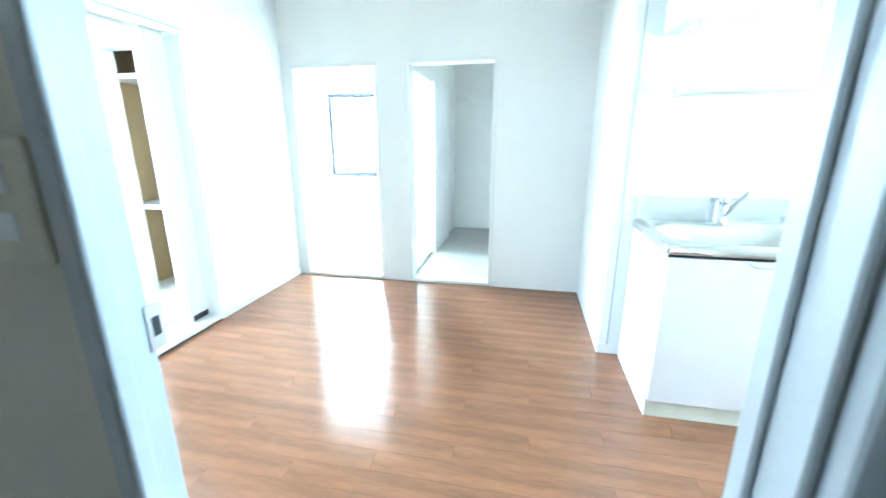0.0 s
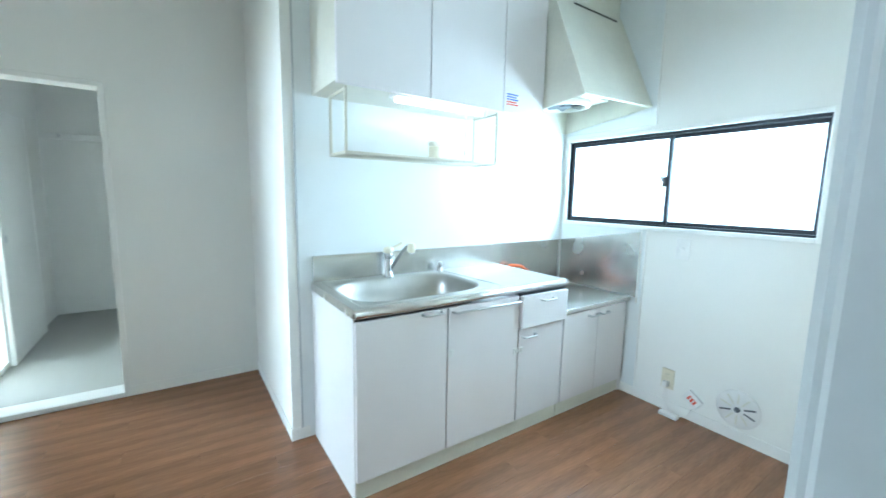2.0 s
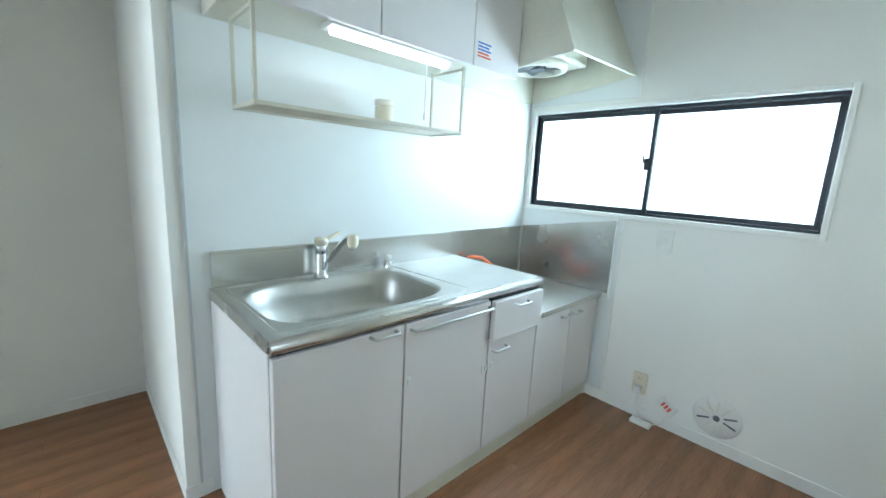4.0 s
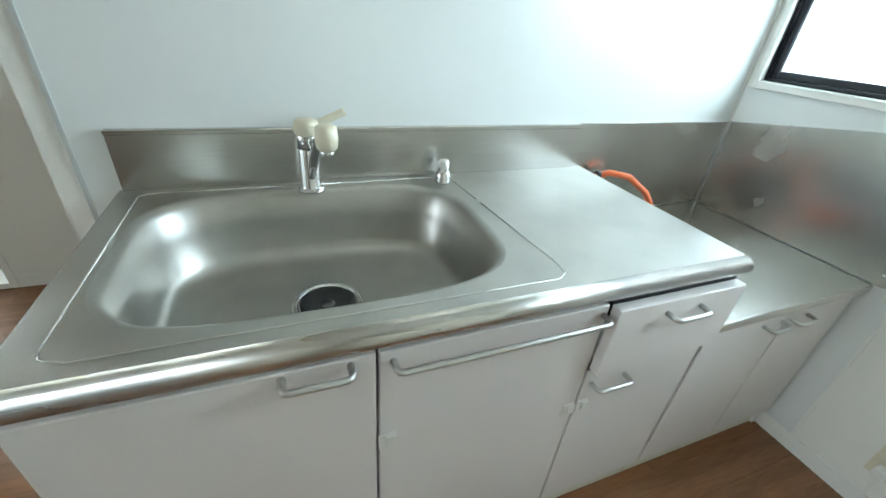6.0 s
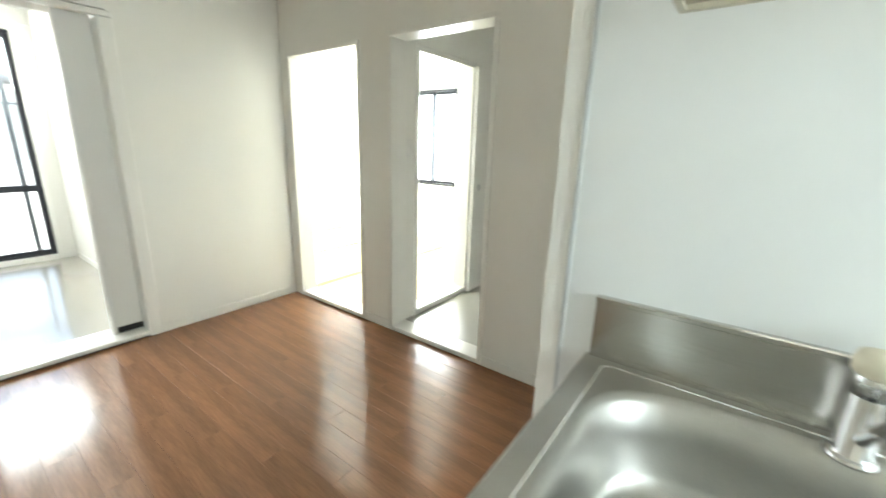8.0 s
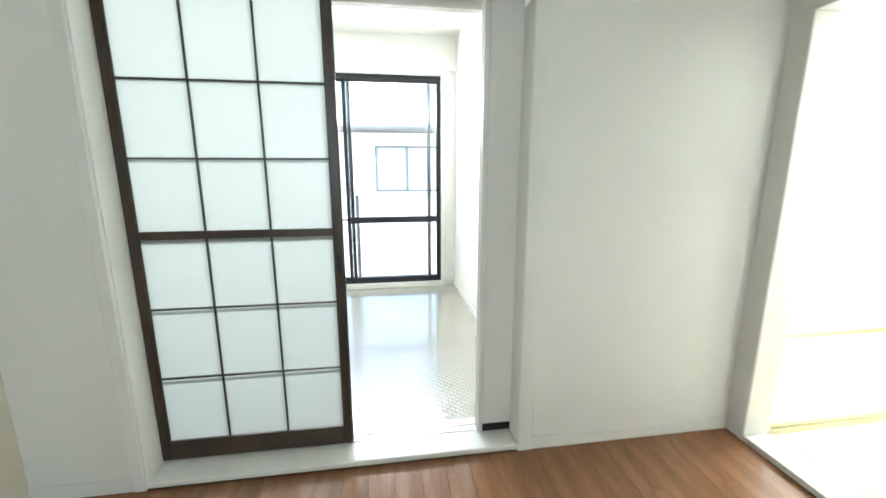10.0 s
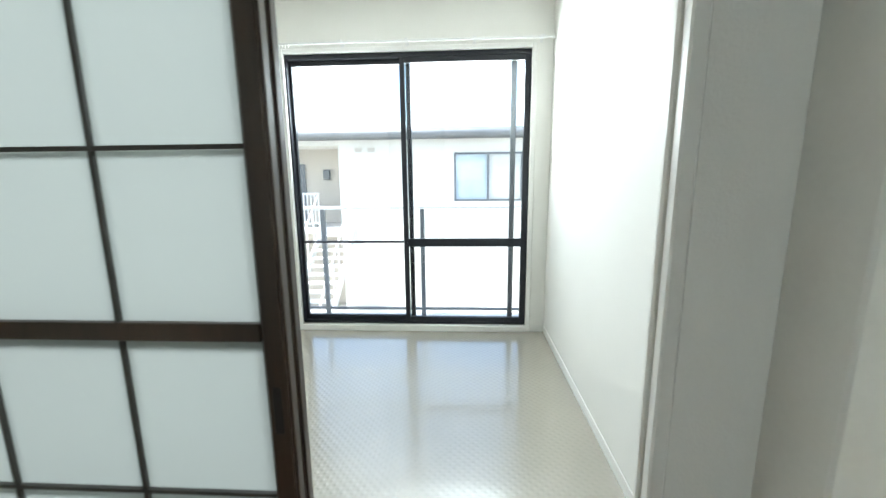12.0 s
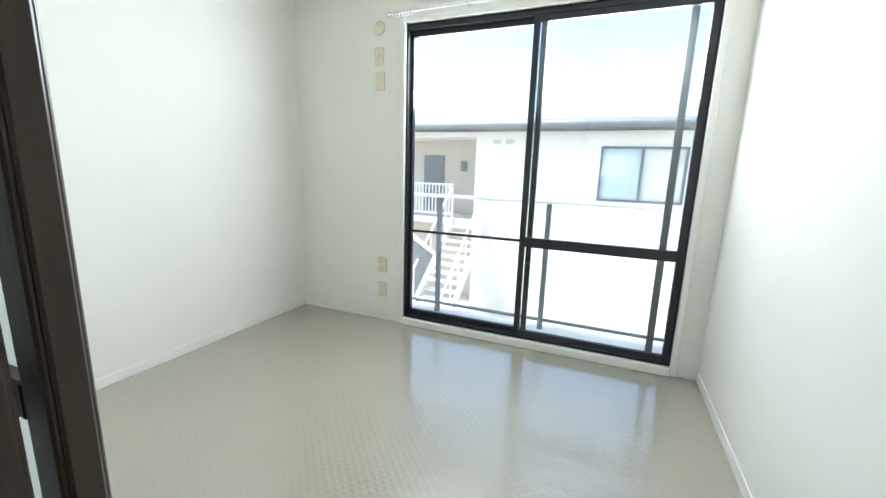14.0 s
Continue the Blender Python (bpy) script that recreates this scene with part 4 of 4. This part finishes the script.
# ---- outside: balcony, yard, the house across ----
structure("ground", boxes((-400, 400, -400, 400, -3.62, -3.42)), GROUND, "pale concrete yard reaching to the horizon", "ground")
structure("balcony_floor", boxes((-3.62, -2.68, -3.82, 2.46, -0.40, -0.24)), CONC, "grey concrete balcony slab", "balcony")
br = thing("balcony_railing", "white and grey metal balcony railing", "railing")
part("top_rail", boxes((-3.53, -3.47, -3.82, 2.46, 0.885, 0.915), bevel=0.004), WHITEM, br)
part("bottom_rail", boxes((-3.515, -3.485, -3.82, 2.46, -0.165, -0.14), bevel=0.003), GREYALU, br)
for y in (-3.80, -2.905, -1.893, -0.885, 0.12, 1.13, 2.14):
    part("post", boxes((-3.52, -3.48, y - 0.022, y + 0.022, -0.24, 0.885), bevel=0.003), GREYALU, br)

XB = -12.0
house = thing("apartment_house", "two-storey cream apartment house with a dark gutter across the yard", "house", (0, 0, -0.42))
wall = part("wall", blocks((XB - 6, XB), (-5.39, 12), (-3.0, 2.75), [(XB - 0.12, E1, -1.80, 0.30, 0.86, 2.34)]), FACADE, house)
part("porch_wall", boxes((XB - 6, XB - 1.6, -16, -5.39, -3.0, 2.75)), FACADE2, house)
part("porch_floor", boxes((XB - 1.6, XB, -16, -5.39, -0.15, 0.05)), CONC, house)
part("porch_ceiling", boxes((XB - 1.6, XB, -16, -5.39, 2.6, 2.75)), FACADE, house)
part("roof", boxes((XB - 6, XB + 0.55, -16.4, 12.4, 2.76, 3.02), bevel=0.02), ROOFM, house)
part("gutter", tube(bmesh.new(), [(XB + 0.60, -16.4, 2.88), (XB + 0.60, 12.4, 2.88)], 0.11, 10), GUTTER, house)
wf = part("window", boxes((XB - 0.10, XB + 0.02, -1.80, -1.74, 0.86, 2.34), (XB - 0.10, XB + 0.02, 0.24, 0.30, 0.86, 2.34), (XB - 0.10, XB + 0.02, -1.74, 0.24, 0.86, 0.92), (XB - 0.10, XB + 0.02, -1.74, 0.24, 2.28, 2.34), (XB - 0.09, XB, -0.79, -0.72, 0.92, 2.28)), GREYALU, house)
part("pane", boxes((XB - 0.075, XB - 0.065, -1.74, -0.79, 0.92, 2.28)), mat("bluish_pane", (0.5, 0.58, 0.62), 0.1, vary=0.1), wf)
part("pane", boxes((XB - 0.075, XB - 0.065, -0.72, 0.24, 0.92, 2.28)), mat("curtained_pane", (0.62, 0.62, 0.58), 0.2, vary=0.1), wf)
for y in (-4.75, -4.35):
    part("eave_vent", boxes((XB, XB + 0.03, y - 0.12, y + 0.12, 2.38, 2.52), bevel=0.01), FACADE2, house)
dd = part("door", boxes((XB - 1.6, XB - 1.55, -7.9, -7.1, 0.05, 2.1), bevel=0.01), GREYALU, house)
part("door_light", boxes((XB - 1.6, XB - 1.5, -6.45, -6.2, 1.55, 1.9), bevel=0.03), GUTTER, house, "dark porch meter box")
pr = thing("porch_railing", "white metal porch railing across the yard", "railing", (0, 0, -0.42))
part("top_rail", boxes((XB - 0.05, XB, -9.5, -6.1, 1.10, 1.15)), WHITEM, pr)
part("bottom_rail", boxes((XB - 0.05, XB, -9.5, -6.1, 0.16, 0.20)), WHITEM, pr)
for k in range(29):
    part("bar", boxes((XB - 0.04, XB - 0.01, -9.5 + k * 0.12, -9.47 + k * 0.12, 0.20, 1.10)), WHITEM, pr)
st = thing("outside_stairs", "white steel outside staircase leading up to the porch", "stairs", (0, 0, -0.42))
for k in range(15):
    z = 0.02 - (k + 1) * 0.19
    part("tread", boxes((XB + 0.05 + k * 0.25, XB + 0.33 + k * 0.25, -6.05, -5.05, z - 0.04, z), bevel=0.004), WHITEM, st)
for y in (-6.10, -5.02):
    bm = bmesh.new()
    pts = [(XB, 0.10), (XB + 3.9, -2.86), (XB + 3.9, -3.0), (XB + 3.6, -3.0), (XB, -0.25)]
    A, B = ([bm.verts.new((p[0], q, p[1])) for p in pts] for q in (y, y + 0.04))
    bm.faces.new(A)
    bm.faces.new(B[::-1])
    for i in range(5):
        bm.faces.new((A[i], B[i], B[(i + 1) % 5], A[(i + 1) % 5]))
    part("stringer", bm, WHITEM, st)
    part("handrail", tube(bmesh.new(), [(XB, y, 1.12), (XB + 3.9, y, -1.95)], 0.03, 8), WHITEM, st)
    for k in range(8):
        x = XB + 0.1 + k * 0.53
        z = 0.02 - (x - XB) * 0.76
        part("baluster", boxes((x - 0.015, x + 0.015, y, y + 0.03, z, z + 1.05)), WHITEM, st)

scr = thing("stair_screen", "grey stair screen with a white edge below the porch", "screen", (0, 0, -0.42))
bm = bmesh.new()
pts = [(-8.2, 0.15), (-6.35, -0.15), (-5.55, -0.65), (-6.15, -2.0), (-8.2, -2.0)]
A, B = ([bm.verts.new((x, *p)) for p in pts] for x in (-9.56, -9.5))
bm.faces.new(A)
bm.faces.new(B[::-1])
for i in range(5):
    bm.faces.new((A[i], B[i], B[(i + 1) % 5], A[(i + 1) % 5]))
part("sheet", bm, GREYALU, scr)
part("edge", tube(bmesh.new(), [(-9.5, *p) for p in pts[:4]], 0.07, 8), WHITEM, scr, "white edge rail")
for y in (-7.9, -6.3):
    part("leg", boxes((-9.56, -9.5, y - 0.05, y + 0.05, -3.0, -2.0)), WHITEM, scr)

# ---- floorboards, the last and smallest pieces ----
floor = structure("floor", blocks((0, 4.425), (-2.897, 0), (-0.08, -0.010), [(2.583, E1, -0.98, E1, E0, E1)]), SUBFLOOR, "brown wooden floorboards with a soft shine", "floor")
plank_cache = {}


def plank(x0, x1, y0, y1):
    key = (round(x1 - x0, 4), round(y1 - y0, 4))
    if key not in plank_cache:
        w, d = key[0] / 2, key[1] / 2
        bm = bmesh.new()
        lo = [bm.verts.new((sx * w, sy * d, -0.010)) for sx, sy in ((-1, -1), (1, -1), (1, 1), (-1, 1))]
        mi = [bm.verts.new((sx * w, sy * d, -0.0005)) for sx, sy in ((-1, -1), (1, -1), (1, 1), (-1, 1))]
        hi = [bm.verts.new((sx * (w - 0.0006), sy * (d - 0.0006), 0.0)) for sx, sy in ((-1, -1), (1, -1), (1, 1), (-1, 1))]
        bm.faces.new(hi)
        for A, B in ((lo, mi), (mi, hi)):
            for i in range(4):
                bm.faces.new((A[i], A[(i + 1) % 4], B[(i + 1) % 4], B[i]))
        me = bpy.data.meshes.new("plank")
        bm.to_mesh(me)
        bm.free()
        me.materials.append(WOOD)
        plank_cache[key] = me
    ob = new("plank", plank_cache[key])
    ob.location = ((x0 + x1) / 2, (y0 + y1) / 2, 0)
    ob.parent = floor


rnd = random.Random(5)
row, y = 0, -2.897
while y < -0.01:
    y1 = min(y + 0.1025, 0.0)
    end = 4.425 if y1 <= -0.93 else 2.497
    x = -(0.3 * (row * 2 % 3) + 0.0)
    while x < end:
        a, b = max(x, 0.0), min(x + 0.9, end)
        if b - a > 0.02:
            plank(a + 0.0002, b - 0.0002, y + 0.0002, y1 - 0.0002)
        x += 0.9
    y, row = y1, row + 1
